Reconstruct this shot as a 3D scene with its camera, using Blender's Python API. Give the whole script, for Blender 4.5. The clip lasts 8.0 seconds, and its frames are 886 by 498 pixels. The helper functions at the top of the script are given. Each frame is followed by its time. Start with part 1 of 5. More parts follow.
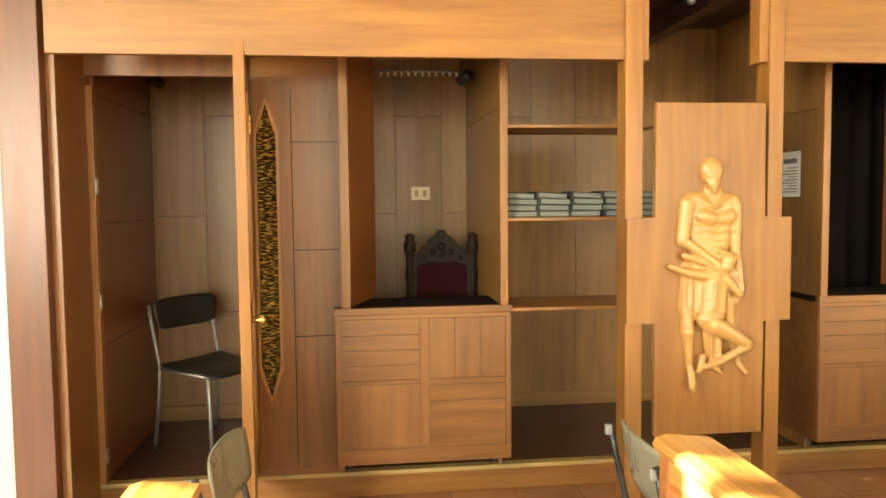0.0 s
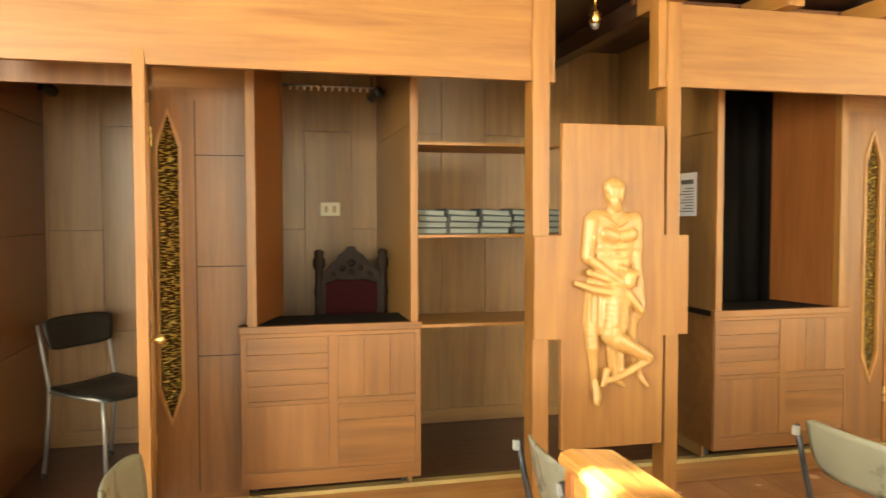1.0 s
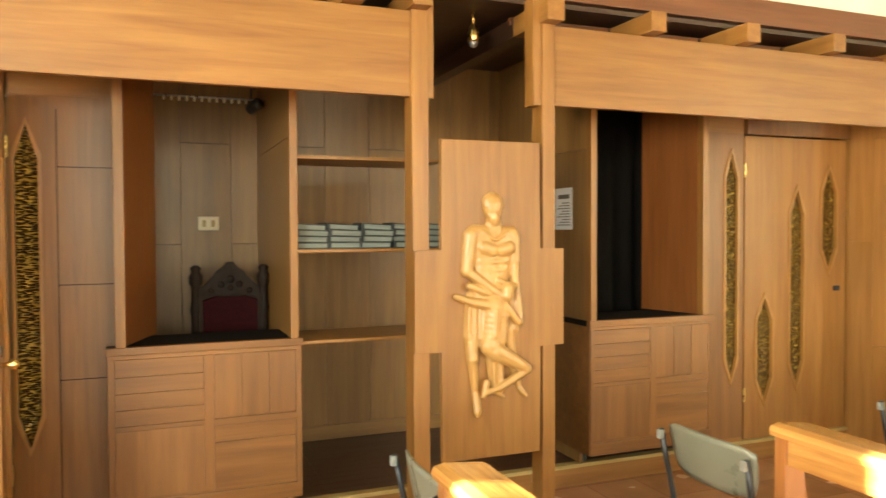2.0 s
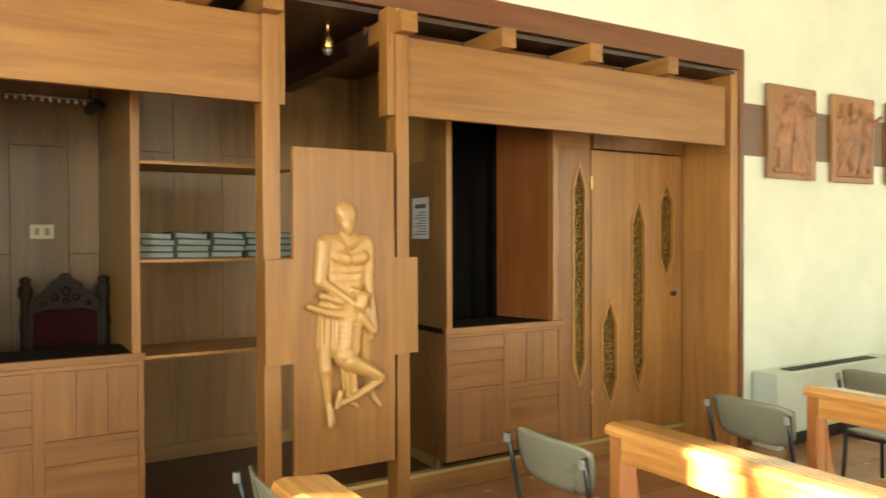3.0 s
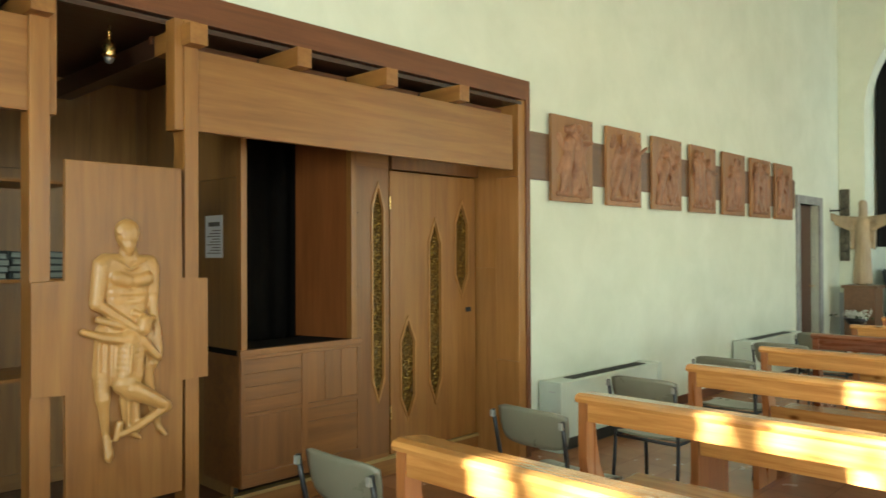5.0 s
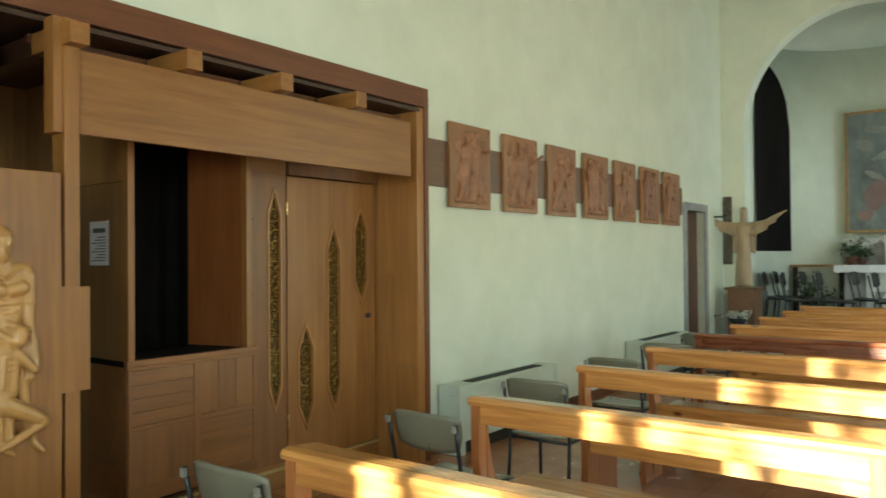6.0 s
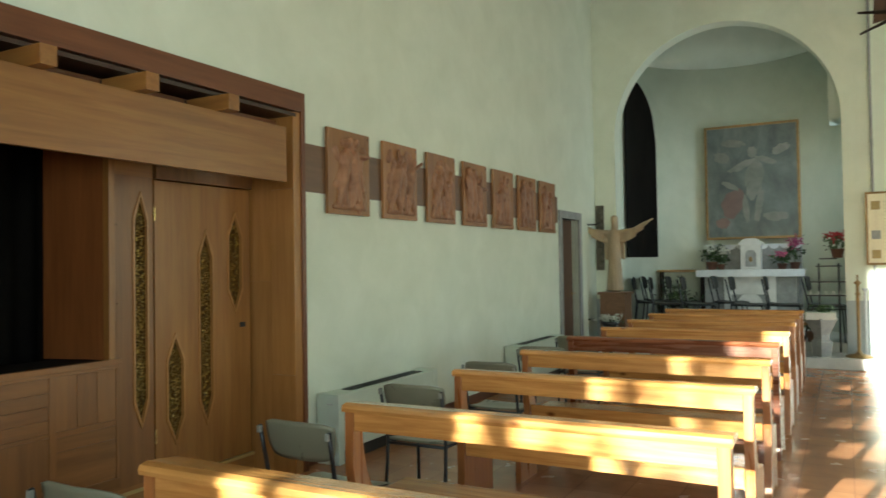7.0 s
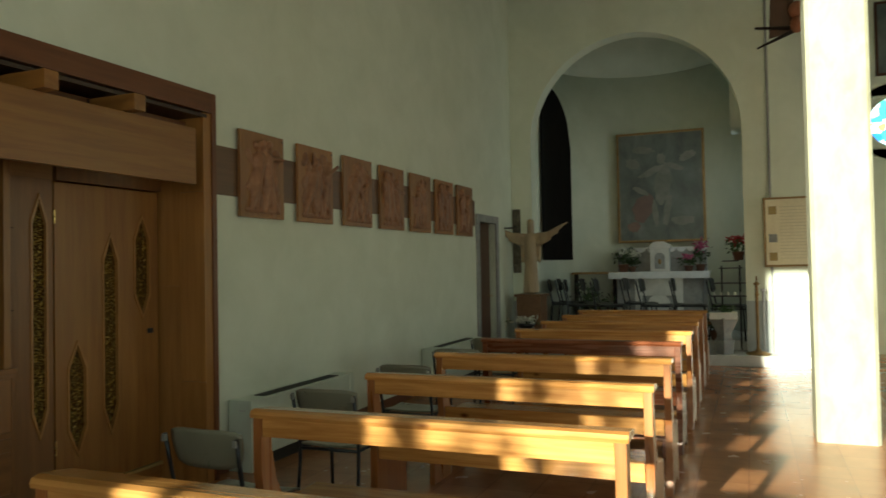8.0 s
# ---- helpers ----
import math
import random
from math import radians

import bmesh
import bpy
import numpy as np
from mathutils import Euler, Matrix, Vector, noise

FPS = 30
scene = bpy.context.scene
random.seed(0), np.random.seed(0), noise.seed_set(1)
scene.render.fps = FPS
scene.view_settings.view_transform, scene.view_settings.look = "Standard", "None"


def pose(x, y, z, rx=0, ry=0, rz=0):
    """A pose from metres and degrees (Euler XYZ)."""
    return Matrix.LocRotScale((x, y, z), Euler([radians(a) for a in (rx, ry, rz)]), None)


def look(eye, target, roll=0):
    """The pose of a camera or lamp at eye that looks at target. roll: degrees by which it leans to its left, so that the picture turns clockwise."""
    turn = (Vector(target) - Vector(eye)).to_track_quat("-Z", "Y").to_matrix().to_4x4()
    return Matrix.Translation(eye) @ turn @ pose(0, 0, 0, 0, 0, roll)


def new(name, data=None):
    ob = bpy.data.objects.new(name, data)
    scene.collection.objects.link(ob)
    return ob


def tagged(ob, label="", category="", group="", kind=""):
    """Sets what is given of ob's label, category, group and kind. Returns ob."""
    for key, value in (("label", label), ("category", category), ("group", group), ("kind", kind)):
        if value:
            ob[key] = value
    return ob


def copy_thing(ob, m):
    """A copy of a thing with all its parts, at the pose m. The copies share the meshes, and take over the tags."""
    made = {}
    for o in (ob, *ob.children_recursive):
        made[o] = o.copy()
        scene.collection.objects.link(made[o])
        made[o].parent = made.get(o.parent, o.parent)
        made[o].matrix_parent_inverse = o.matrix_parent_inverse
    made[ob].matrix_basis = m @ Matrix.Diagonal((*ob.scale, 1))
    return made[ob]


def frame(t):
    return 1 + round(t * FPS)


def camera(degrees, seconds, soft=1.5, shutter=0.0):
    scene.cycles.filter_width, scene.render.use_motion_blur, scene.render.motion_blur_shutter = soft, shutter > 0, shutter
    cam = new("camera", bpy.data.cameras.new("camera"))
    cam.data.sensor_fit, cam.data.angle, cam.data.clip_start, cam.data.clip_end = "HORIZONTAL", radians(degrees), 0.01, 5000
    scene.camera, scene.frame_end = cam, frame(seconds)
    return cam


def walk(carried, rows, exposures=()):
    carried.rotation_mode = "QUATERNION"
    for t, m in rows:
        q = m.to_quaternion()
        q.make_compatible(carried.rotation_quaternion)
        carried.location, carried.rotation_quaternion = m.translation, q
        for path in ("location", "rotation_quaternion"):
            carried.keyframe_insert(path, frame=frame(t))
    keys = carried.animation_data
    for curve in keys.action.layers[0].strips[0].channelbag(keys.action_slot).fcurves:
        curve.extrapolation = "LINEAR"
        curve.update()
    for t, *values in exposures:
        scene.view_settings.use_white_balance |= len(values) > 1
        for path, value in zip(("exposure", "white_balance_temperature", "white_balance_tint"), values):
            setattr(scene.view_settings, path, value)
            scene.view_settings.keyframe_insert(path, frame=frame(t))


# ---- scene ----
cam = camera(61.2, 8.0, shutter=0.5)
PATH = [
    (0, (-0.126, 0.222, 1.493), (0.103, 2.205, 1.367), -0.6),
    (0.5, (-0.104, 0.223, 1.494), (0.211, 2.195, 1.382), -0.4),
    (1, (-0.115, 0.233, 1.496), (0.346, 2.177, 1.411), -0.1),
    (2.5, (-0.021, 0.203, 1.507), (0.863, 1.997, 1.467), -0.3),
    (3, (0.005, 0.191, 1.503), (1.05, 1.896, 1.474), -0.2),
    (3.5, (0.026, 0.179, 1.506), (1.173, 1.817, 1.483), -0.5),
    (4, (0.047, 0.158, 1.514), (1.309, 1.71, 1.504), -0.3),
    (4.5, (0.043, 0.14, 1.516), (1.397, 1.612, 1.52), -0.2),
    (6, (0.067, 0.053, 1.523), (1.663, 1.258, 1.548), -0.5),
    (6.5, (0.07, 0.019, 1.524), (1.75, 1.103, 1.558), -0.7),
    (7, (0.099, 0.007, 1.507), (1.859, 0.956, 1.551), -0.9),
    (7.5, (0.095, -0.025, 1.509), (1.899, 0.837, 1.553), -1.2),
    (8, (0.093, -0.06, 1.511), (1.942, 0.702, 1.559), -1.1),
]
EXPOSURES = [
    (0.0, 4.7, 7950, 9), (1.0, 4.85, 7800, 9), (2.5, 4.35, 7150, 4), (3.5, 4.0, 6600, 0), (4.5, 3.7, 6200, -3),
    (6.0, 3.2, 5800, -6), (6.5, 3.0, 5700, -6), (7.0, 2.85, 5700, -6), (7.5, 2.4, 5950, -6), (8.0, 1.6, 6400, -6),
]
walk(cam, [(t, look(eye, target, roll)) for t, eye, target, roll in PATH], EXPOSURES)

# ---- light ----
SUN = Vector((1.0, -0.19, -0.25)).normalized()
world = bpy.data.worlds.new("sky")
scene.world = world
world.use_nodes = True
sky = world.node_tree.nodes.new("ShaderNodeTexSky")
sky.sky_type, sky.sun_disc = "NISHITA", False
sky.sun_elevation, sky.sun_rotation = radians(14), radians(281)
background = world.node_tree.nodes["Background"]
background.inputs["Strength"].default_value = 0.05
world.node_tree.links.new(sky.outputs[0], background.inputs[0])
sun = new("sun", bpy.data.lights.new("sun", "SUN"))
sun.data.energy, sun.data.angle, sun.data.color = 5.0, radians(0.6), (1.0, 0.9, 0.74)
sun.matrix_world = look((0, 0, 20), Vector((0, 0, 20)) + SUN)


def window_light(name, eye, target, wide, high, watts, colour):
    lamp = new(name, bpy.data.lights.new(name, "AREA"))
    lamp.data.shape, lamp.data.size, lamp.data.size_y = "RECTANGLE", wide, high
    lamp.data.energy, lamp.data.color = watts, colour
    lamp.matrix_world = look(eye, target)
    return lamp


window_light("daylight_west", (-3.9, -2.4, 1.95), (0, 1.0, 1.5), 2.3, 1.8, 25, (1.0, 0.97, 0.9))
# south lamps are added fill; their windows are assumed and out of view
window_light("daylight_south", (4.0, -5.2, 2.0), (4.0, 0, 1.6), 3.0, 1.9, 6, (1.0, 0.97, 0.9))
window_light("daylight_south", (-1.2, -5.2, 2.0), (-1.2, 0, 1.6), 3.0, 1.9, 7.5, (1.0, 0.97, 0.9))
window_light("daylight_south", (9.9, -5.2, 2.0), (10.2, 0, 1.6), 2.8, 1.9, 10, (1.0, 0.97, 0.9))
window_light("daylight_apse", (12.9, -0.02, 2.6), (13.3, 1.6, 2.3), 0.7, 1.9, 3.0, (0.9, 0.97, 1.0))


# ---- materials ----
def shader(name):
    mat = bpy.data.materials.new(name)
    mat.use_nodes = True
    tree = mat.node_tree
    return mat, tree, tree.nodes["Principled BSDF"]


def node(tree, kind, **sockets):
    made = tree.nodes.new(kind)
    for key, value in sockets.items():
        made.inputs[key].default_value = value
    return made


def surface(name, low, high, scale=(8, 8, 8), rough=0.6, bump=0.1, detail=6, fine=60.0, metal=0.0, coat=0.0, vary=0.06, stain=0.25, rough_var=0.12):
    """A procedural surface: stretched grain between two colours, broad stains, fine relief."""
    mat, tree, bsdf = shader(name)
    link = tree.links.new
    coords = tree.nodes.new("ShaderNodeTexCoord")
    mapping = node(tree, "ShaderNodeMapping", Scale=scale)
    link(coords.outputs["Object"], mapping.inputs["Vector"])
    info = tree.nodes.new("ShaderNodeObjectInfo")
    shift = node(tree, "ShaderNodeVectorMath")
    shift.operation = "SCALE"
    shift.inputs[0].default_value = (7.1, 3.7, 9.3)
    link(info.outputs["Random"], shift.inputs["Scale"])
    link(shift.outputs[0], mapping.inputs["Location"])
    grain = node(tree, "ShaderNodeTexNoise", Scale=1.0, Detail=detail, Roughness=0.62, Distortion=0.4)
    link(mapping.outputs[0], grain.inputs["Vector"])
    broad = node(tree, "ShaderNodeTexNoise", Scale=1.3, Detail=3.0)
    link(coords.outputs["Object"], broad.inputs["Vector"])
    ramp = tree.nodes.new("ShaderNodeValToRGB")
    ramp.color_ramp.elements[0].position, ramp.color_ramp.elements[1].position = 0.32, 0.68
    ramp.color_ramp.elements[0].color, ramp.color_ramp.elements[1].color = (*low, 1), (*high, 1)
    link(grain.outputs[0], ramp.inputs[0])
    tone = tree.nodes.new("ShaderNodeMapRange")
    tone.inputs["To Min"].default_value, tone.inputs["To Max"].default_value = 1.0 - stain, 1.0 + stain
    link(broad.outputs[0], tone.inputs["Value"])
    each = tree.nodes.new("ShaderNodeMapRange")
    each.inputs["To Min"].default_value, each.inputs["To Max"].default_value = 1.0 - vary, 1.0 + vary
    link(info.outputs["Random"], each.inputs["Value"])
    both = tree.nodes.new("ShaderNodeMath")
    both.operation = "MULTIPLY"
    link(tone.outputs[0], both.inputs[0])
    link(each.outputs[0], both.inputs[1])
    hue = node(tree, "ShaderNodeHueSaturation")
    link(both.outputs[0], hue.inputs["Value"])
    link(ramp.outputs[0], hue.inputs["Color"])
    link(hue.outputs[0], bsdf.inputs["Base Color"])
    gloss = tree.nodes.new("ShaderNodeMapRange")
    gloss.inputs["To Min"].default_value, gloss.inputs["To Max"].default_value = rough - rough_var, rough + rough_var
    link(grain.outputs[0], gloss.inputs["Value"])
    link(gloss.outputs[0], bsdf.inputs["Roughness"])
    small = node(tree, "ShaderNodeTexNoise", Scale=fine, Detail=4.0)
    link(mapping.outputs[0], small.inputs["Vector"])
    mix = tree.nodes.new("ShaderNodeMath")
    mix.operation = "ADD"
    link(grain.outputs[0], mix.inputs[0])
    link(small.outputs[0], mix.inputs[1])
    relief = node(tree, "ShaderNodeBump", Strength=bump, Distance=0.004)
    link(mix.outputs[0], relief.inputs["Height"])
    link(relief.outputs[0], bsdf.inputs["Normal"])
    bsdf.inputs["Metallic"].default_value = metal
    bsdf.inputs["Coat Weight"].default_value = coat
    bsdf.inputs["Coat Roughness"].default_value = 0.25
    return mat


def timber(name, low, high, axis, rough=0.42, coat=0.15, vary=0.08, stain=0.2, size=0.7):
    """Wood with its grain running along one axis of the piece."""
    scale = [14.0 / size] * 3
    scale["xyz".index(axis)] = 0.9 / size
    return surface(name, low, high, tuple(scale), rough, 0.12, 8, 5.0, 0.0, coat, vary, stain)


def knotty(mat):
    """Adds scattered dark knots and streaks to a wood."""
    tree = mat.node_tree
    link = tree.links.new
    bsdf = tree.nodes["Principled BSDF"]
    before = bsdf.inputs["Base Color"].links[0].from_socket
    coords = tree.nodes.new("ShaderNodeTexCoord")
    info = tree.nodes.new("ShaderNodeObjectInfo")
    jump = node(tree, "ShaderNodeVectorMath")
    jump.operation = "MULTIPLY_ADD"
    jump.inputs[1].default_value = (5.0, 2.6, 5.0)
    link(coords.outputs["Object"], jump.inputs[0])
    link(info.outputs["Random"], jump.inputs[2])
    cells = node(tree, "ShaderNodeTexVoronoi", Scale=1.0, Randomness=1.0)
    link(jump.outputs[0], cells.inputs["Vector"])
    ramp = tree.nodes.new("ShaderNodeValToRGB")
    ramp.color_ramp.elements[0].position, ramp.color_ramp.elements[1].position = 0.035, 0.12
    ramp.color_ramp.elements[0].color, ramp.color_ramp.elements[1].color = (0.3, 0.2, 0.13, 1), (1, 1, 1, 1)
    link(cells.outputs["Distance"], ramp.inputs[0])
    mix = tree.nodes.new("ShaderNodeMix")
    mix.data_type, mix.blend_type = "RGBA", "MULTIPLY"
    mix.inputs[0].default_value = 1.0
    link(before, mix.inputs[6])
    link(ramp.outputs[0], mix.inputs[7])
    link(mix.outputs[2], bsdf.inputs["Base Color"])
    return mat


HONEY_L, HONEY_H = (0.2, 0.083, 0.019), (0.3, 0.141, 0.036)
wood_x = timber("honey_veneer_lying", HONEY_L, HONEY_H, "x")
wood_z = timber("honey_veneer_upright", HONEY_L, HONEY_H, "z")
wood_y = timber("honey_veneer_deep", HONEY_L, HONEY_H, "y")
inner_z = timber("inner_veneer_upright", (0.19, 0.096, 0.028), (0.275, 0.148, 0.044), "z", stain=0.12)
inner_x = timber("inner_veneer_lying", (0.19, 0.096, 0.028), (0.275, 0.148, 0.044), "x")
red_z = timber("red_veneer_upright", (0.13, 0.042, 0.011), (0.20, 0.07, 0.02), "z", rough=0.34, coat=0.35)
jamb_z = timber("pale_and_lit_honey_veneer", (0.29, 0.132, 0.034), (0.39, 0.19, 0.055), "z", rough=0.36, coat=0.25)
mid_z = timber("panel_and_shaded_veneer_upright", (0.155, 0.063, 0.016), (0.235, 0.103, 0.028), "z")
mid_x = timber("panel_veneer_lying", (0.155, 0.063, 0.016), (0.235, 0.103, 0.028), "x")
frame_x = timber("frame_wood_lying", (0.11, 0.036, 0.013), (0.18, 0.064, 0.023), "x")
frame_z = timber("frame_wood_upright", (0.11, 0.036, 0.013), (0.18, 0.064, 0.023), "z")
dark_x = timber("dark_parquet", (0.04, 0.013, 0.008), (0.075, 0.025, 0.014), "x", rough=0.35, coat=0.2)
pine_y = knotty(timber("pine_lying", (0.36, 0.15, 0.038), (0.64, 0.33, 0.1), "y", rough=0.22, coat=0.8, vary=0.14, stain=0.3, size=0.5))
pine_red = timber("reddish_pine", (0.1, 0.026, 0.01), (0.24, 0.075, 0.026), "y", rough=0.28, coat=0.5, vary=0.1, size=0.5)
pine_z = timber("pine_upright", (0.24, 0.083, 0.024), (0.38, 0.155, 0.047), "z", rough=0.3, coat=0.5, vary=0.14)
carved = surface("carved_limewood", (0.40, 0.215, 0.066), (0.52, 0.3, 0.105), (5, 5, 2), 0.34, 0.15, coat=0.3)
copper_relief = surface("terracotta_relief", (0.20, 0.09, 0.045), (0.37, 0.185, 0.10), (9, 9, 9), 0.42, 0.3, stain=0.35)
plaque_wood = timber("plaque_wood", (0.25, 0.115, 0.04), (0.36, 0.175, 0.065), "z", vary=0.12)
strip_wood = timber("strip_wood", (0.13, 0.068, 0.034), (0.19, 0.10, 0.05), "x")
door_brown = timber("brown_door_wood", (0.06, 0.022, 0.01), (0.1, 0.038, 0.017), "z")
strip_yellow = surface("ochre_edge_strip", (0.34, 0.24, 0.085), (0.45, 0.33, 0.13), (4, 30, 30), 0.5, 0.1)
plaster = surface("cream_plaster", (0.685, 0.74, 0.63), (0.765, 0.815, 0.71), (2.2, 2.2, 2.2), 0.85, 0.12, fine=40.0, stain=0.05, vary=0.0)
dado = surface("grey_dado_paint", (0.36, 0.4, 0.41), (0.44, 0.48, 0.49), (3, 3, 3), 0.6, 0.1, stain=0.08)
stone = surface("grey_stone", (0.24, 0.25, 0.25), (0.36, 0.37, 0.37), (9, 9, 9), 0.6, 0.3, stain=0.2)
marble = surface("white_marble", (0.55, 0.56, 0.55), (0.72, 0.73, 0.72), (3, 3, 3), 0.35, 0.05, stain=0.12)
concrete = surface("pale_concrete", (0.28, 0.275, 0.2), (0.39, 0.385, 0.295), (7, 7, 3), 0.8, 0.6, fine=14.0, stain=0.12)
enamel = surface("pale_green_enamel", (0.56, 0.63, 0.55), (0.62, 0.69, 0.61), (4, 4, 4), 0.4, 0.03, stain=0.06)
plastic = surface("grey_olive_plastic", (0.17, 0.172, 0.13), (0.19, 0.192, 0.145), (6, 6, 6), 0.3, 0.02, fine=20.0, stain=0.05)
black = surface("black_plastic", (0.012, 0.013, 0.012), (0.024, 0.025, 0.022), (30, 30, 30), 0.45, 0.1)
tube_dark = surface("dark_steel_tube", (0.03, 0.034, 0.04), (0.05, 0.055, 0.06), (30, 30, 30), 0.35, 0.05, metal=0.6)
steel = surface("brushed_steel", (0.5, 0.5, 0.5), (0.64, 0.64, 0.63), (40, 40, 6), 0.3, 0.05, metal=0.95)
satin = surface("satin_grey_steel", (0.26, 0.26, 0.25), (0.34, 0.34, 0.32), (40, 40, 6), 0.5, 0.05, metal=0.7)
brass = surface("brass", (0.62, 0.42, 0.14), (0.78, 0.55, 0.22), (30, 30, 30), 0.28, 0.05, metal=1.0)
grey_clip = surface("grey_plastic", (0.22, 0.23, 0.21), (0.3, 0.31, 0.29), (20, 20, 20), 0.5, 0.05)
white_clip = surface("white_plastic", (0.66, 0.67, 0.66), (0.74, 0.75, 0.74), (20, 20, 20), 0.45, 0.05)
ivory = surface("ivory_plastic", (0.72, 0.66, 0.48), (0.8, 0.74, 0.56), (20, 20, 20), 0.4, 0.05)
# white sheet with the bluish daylight on it mixed into its colour
paper = surface("blue_lit_white_paper", (0.84, 0.88, 0.97), (0.88, 0.92, 0.98), (12, 12, 12), 0.8, 0.05, stain=0.04)
sign_ink = surface("pale_print", (0.58, 0.54, 0.4), (0.66, 0.61, 0.46), (20, 20, 20), 0.8, 0.02)
ink = surface("grey_print", (0.11, 0.11, 0.12), (0.2, 0.2, 0.21), (20, 20, 20), 0.8, 0.02)
bronze = surface("dull_bronze", (0.07, 0.062, 0.045), (0.14, 0.125, 0.09), (14, 14, 14), 0.5, 0.3, metal=0.3)
walnut = surface("carved_walnut", (0.008, 0.004, 0.0025), (0.024, 0.012, 0.006), (14, 14, 6), 0.62, 0.4)
velvet = surface("burgundy_velvet", (0.018, 0.002, 0.003), (0.034, 0.004, 0.006), (40, 40, 40), 0.9, 0.2)
book_cloth = surface("grey_green_book_cloth", (0.012, 0.017, 0.018), (0.024, 0.031, 0.031), (30, 30, 30), 0.6, 0.1, vary=0.15)
book_page = surface("book_pages", (0.15, 0.17, 0.15), (0.22, 0.245, 0.22), (6, 6, 160), 0.85, 0.2)
cotton = surface("white_altar_cloth", (0.66, 0.68, 0.72), (0.76, 0.78, 0.81), (9, 9, 9), 0.85, 0.2)
robe = surface("cream_painted_robe", (0.34, 0.26, 0.17), (0.5, 0.4, 0.26), (6, 6, 2), 0.5, 0.2, stain=0.2)
gilt = surface("gilt_wood", (0.20, 0.125, 0.045), (0.34, 0.22, 0.085), (20, 20, 20), 0.4, 0.3, metal=0.3)
canvas = surface("dark_oil_paint", (0.06, 0.085, 0.092), (0.2, 0.235, 0.23), (2.2, 2.2, 1.6), 0.45, 0.1, stain=0.4)
oil_pale = surface("pale_oil_paint", (0.17, 0.19, 0.175), (0.25, 0.265, 0.24), (6, 6, 6), 0.5, 0.1, stain=0.3)
oil_red = surface("red_oil_paint", (0.15, 0.10, 0.095), (0.2, 0.135, 0.125), (6, 6, 6), 0.5, 0.1, stain=0.3)
leaf = surface("dark_green_leaf", (0.03, 0.06, 0.02), (0.075, 0.13, 0.045), (30, 30, 30), 0.5, 0.1, vary=0.3)
petal_red = surface("red_petal", (0.34, 0.012, 0.02), (0.5, 0.03, 0.04), (30, 30, 30), 0.6, 0.1)
petal_pink = surface("magenta_petal", (0.36, 0.06, 0.17), (0.5, 0.14, 0.28), (30, 30, 30), 0.6, 0.1)
petal_white = surface("white_petal", (0.6, 0.62, 0.55), (0.75, 0.77, 0.7), (30, 30, 30), 0.6, 0.1)
rust = surface("rust_carving", (0.26, 0.09, 0.045), (0.36, 0.14, 0.075), (20, 20, 20), 0.7, 0.2)
terracotta = surface("terracotta_pot", (0.12, 0.055, 0.035), (0.2, 0.09, 0.055), (20, 20, 20), 0.7, 0.2)
dark_gap = surface("dark_cloth_and_shade", (0.006, 0.005, 0.0045), (0.014, 0.012, 0.01), (6, 6, 2), 0.85, 0.2)
ceiling_wood = timber("dark_ceiling_wood_and_shade", (0.03, 0.014, 0.008), (0.055, 0.025, 0.014), "x")


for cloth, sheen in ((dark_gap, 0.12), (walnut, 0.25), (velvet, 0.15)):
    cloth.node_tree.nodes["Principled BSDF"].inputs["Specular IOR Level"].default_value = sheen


def floor_tiles():
    mat, tree, bsdf = shader("terracotta_floor_tiles")
    link = tree.links.new
    coords = tree.nodes.new("ShaderNodeTexCoord")
    brick = node(tree, "ShaderNodeTexBrick", Scale=1.0)
    brick.offset, brick.squash = 0.0, 1.0
    for key, value in (("Mortar Size", 0.004), ("Brick Width", 0.33), ("Row Height", 0.33), ("Bias", 0.0)):
        brick.inputs[key].default_value = value
    brick.inputs["Color1"].default_value = (0.32, 0.145, 0.066, 1)
    brick.inputs["Color2"].default_value = (0.4, 0.19, 0.09, 1)
    brick.inputs["Mortar"].default_value = (0.27, 0.12, 0.058, 1)
    link(coords.outputs["Object"], brick.inputs["Vector"])
    blotch = node(tree, "ShaderNodeTexNoise", Scale=5.0, Detail=7.0)
    link(coords.outputs["Object"], blotch.inputs["Vector"])
    tone = tree.nodes.new("ShaderNodeMapRange")
    tone.inputs["To Min"].default_value, tone.inputs["To Max"].default_value = 0.72, 1.28
    link(blotch.outputs[0], tone.inputs["Value"])
    hue = node(tree, "ShaderNodeHueSaturation")
    link(brick.outputs["Color"], hue.inputs["Color"])
    link(tone.outputs[0], hue.inputs["Value"])
    link(hue.outputs[0], bsdf.inputs["Base Color"])
    gloss = tree.nodes.new("ShaderNodeMapRange")
    gloss.inputs["To Min"].default_value, gloss.inputs["To Max"].default_value = 0.14, 0.34
    link(blotch.outputs[0], gloss.inputs["Value"])
    link(gloss.outputs[0], bsdf.inputs["Roughness"])
    relief = node(tree, "ShaderNodeBump", Strength=0.08, Distance=0.003)
    relief.invert = True
    link(brick.outputs["Fac"], relief.inputs["Height"])
    link(relief.outputs[0], bsdf.inputs["Normal"])
    return mat


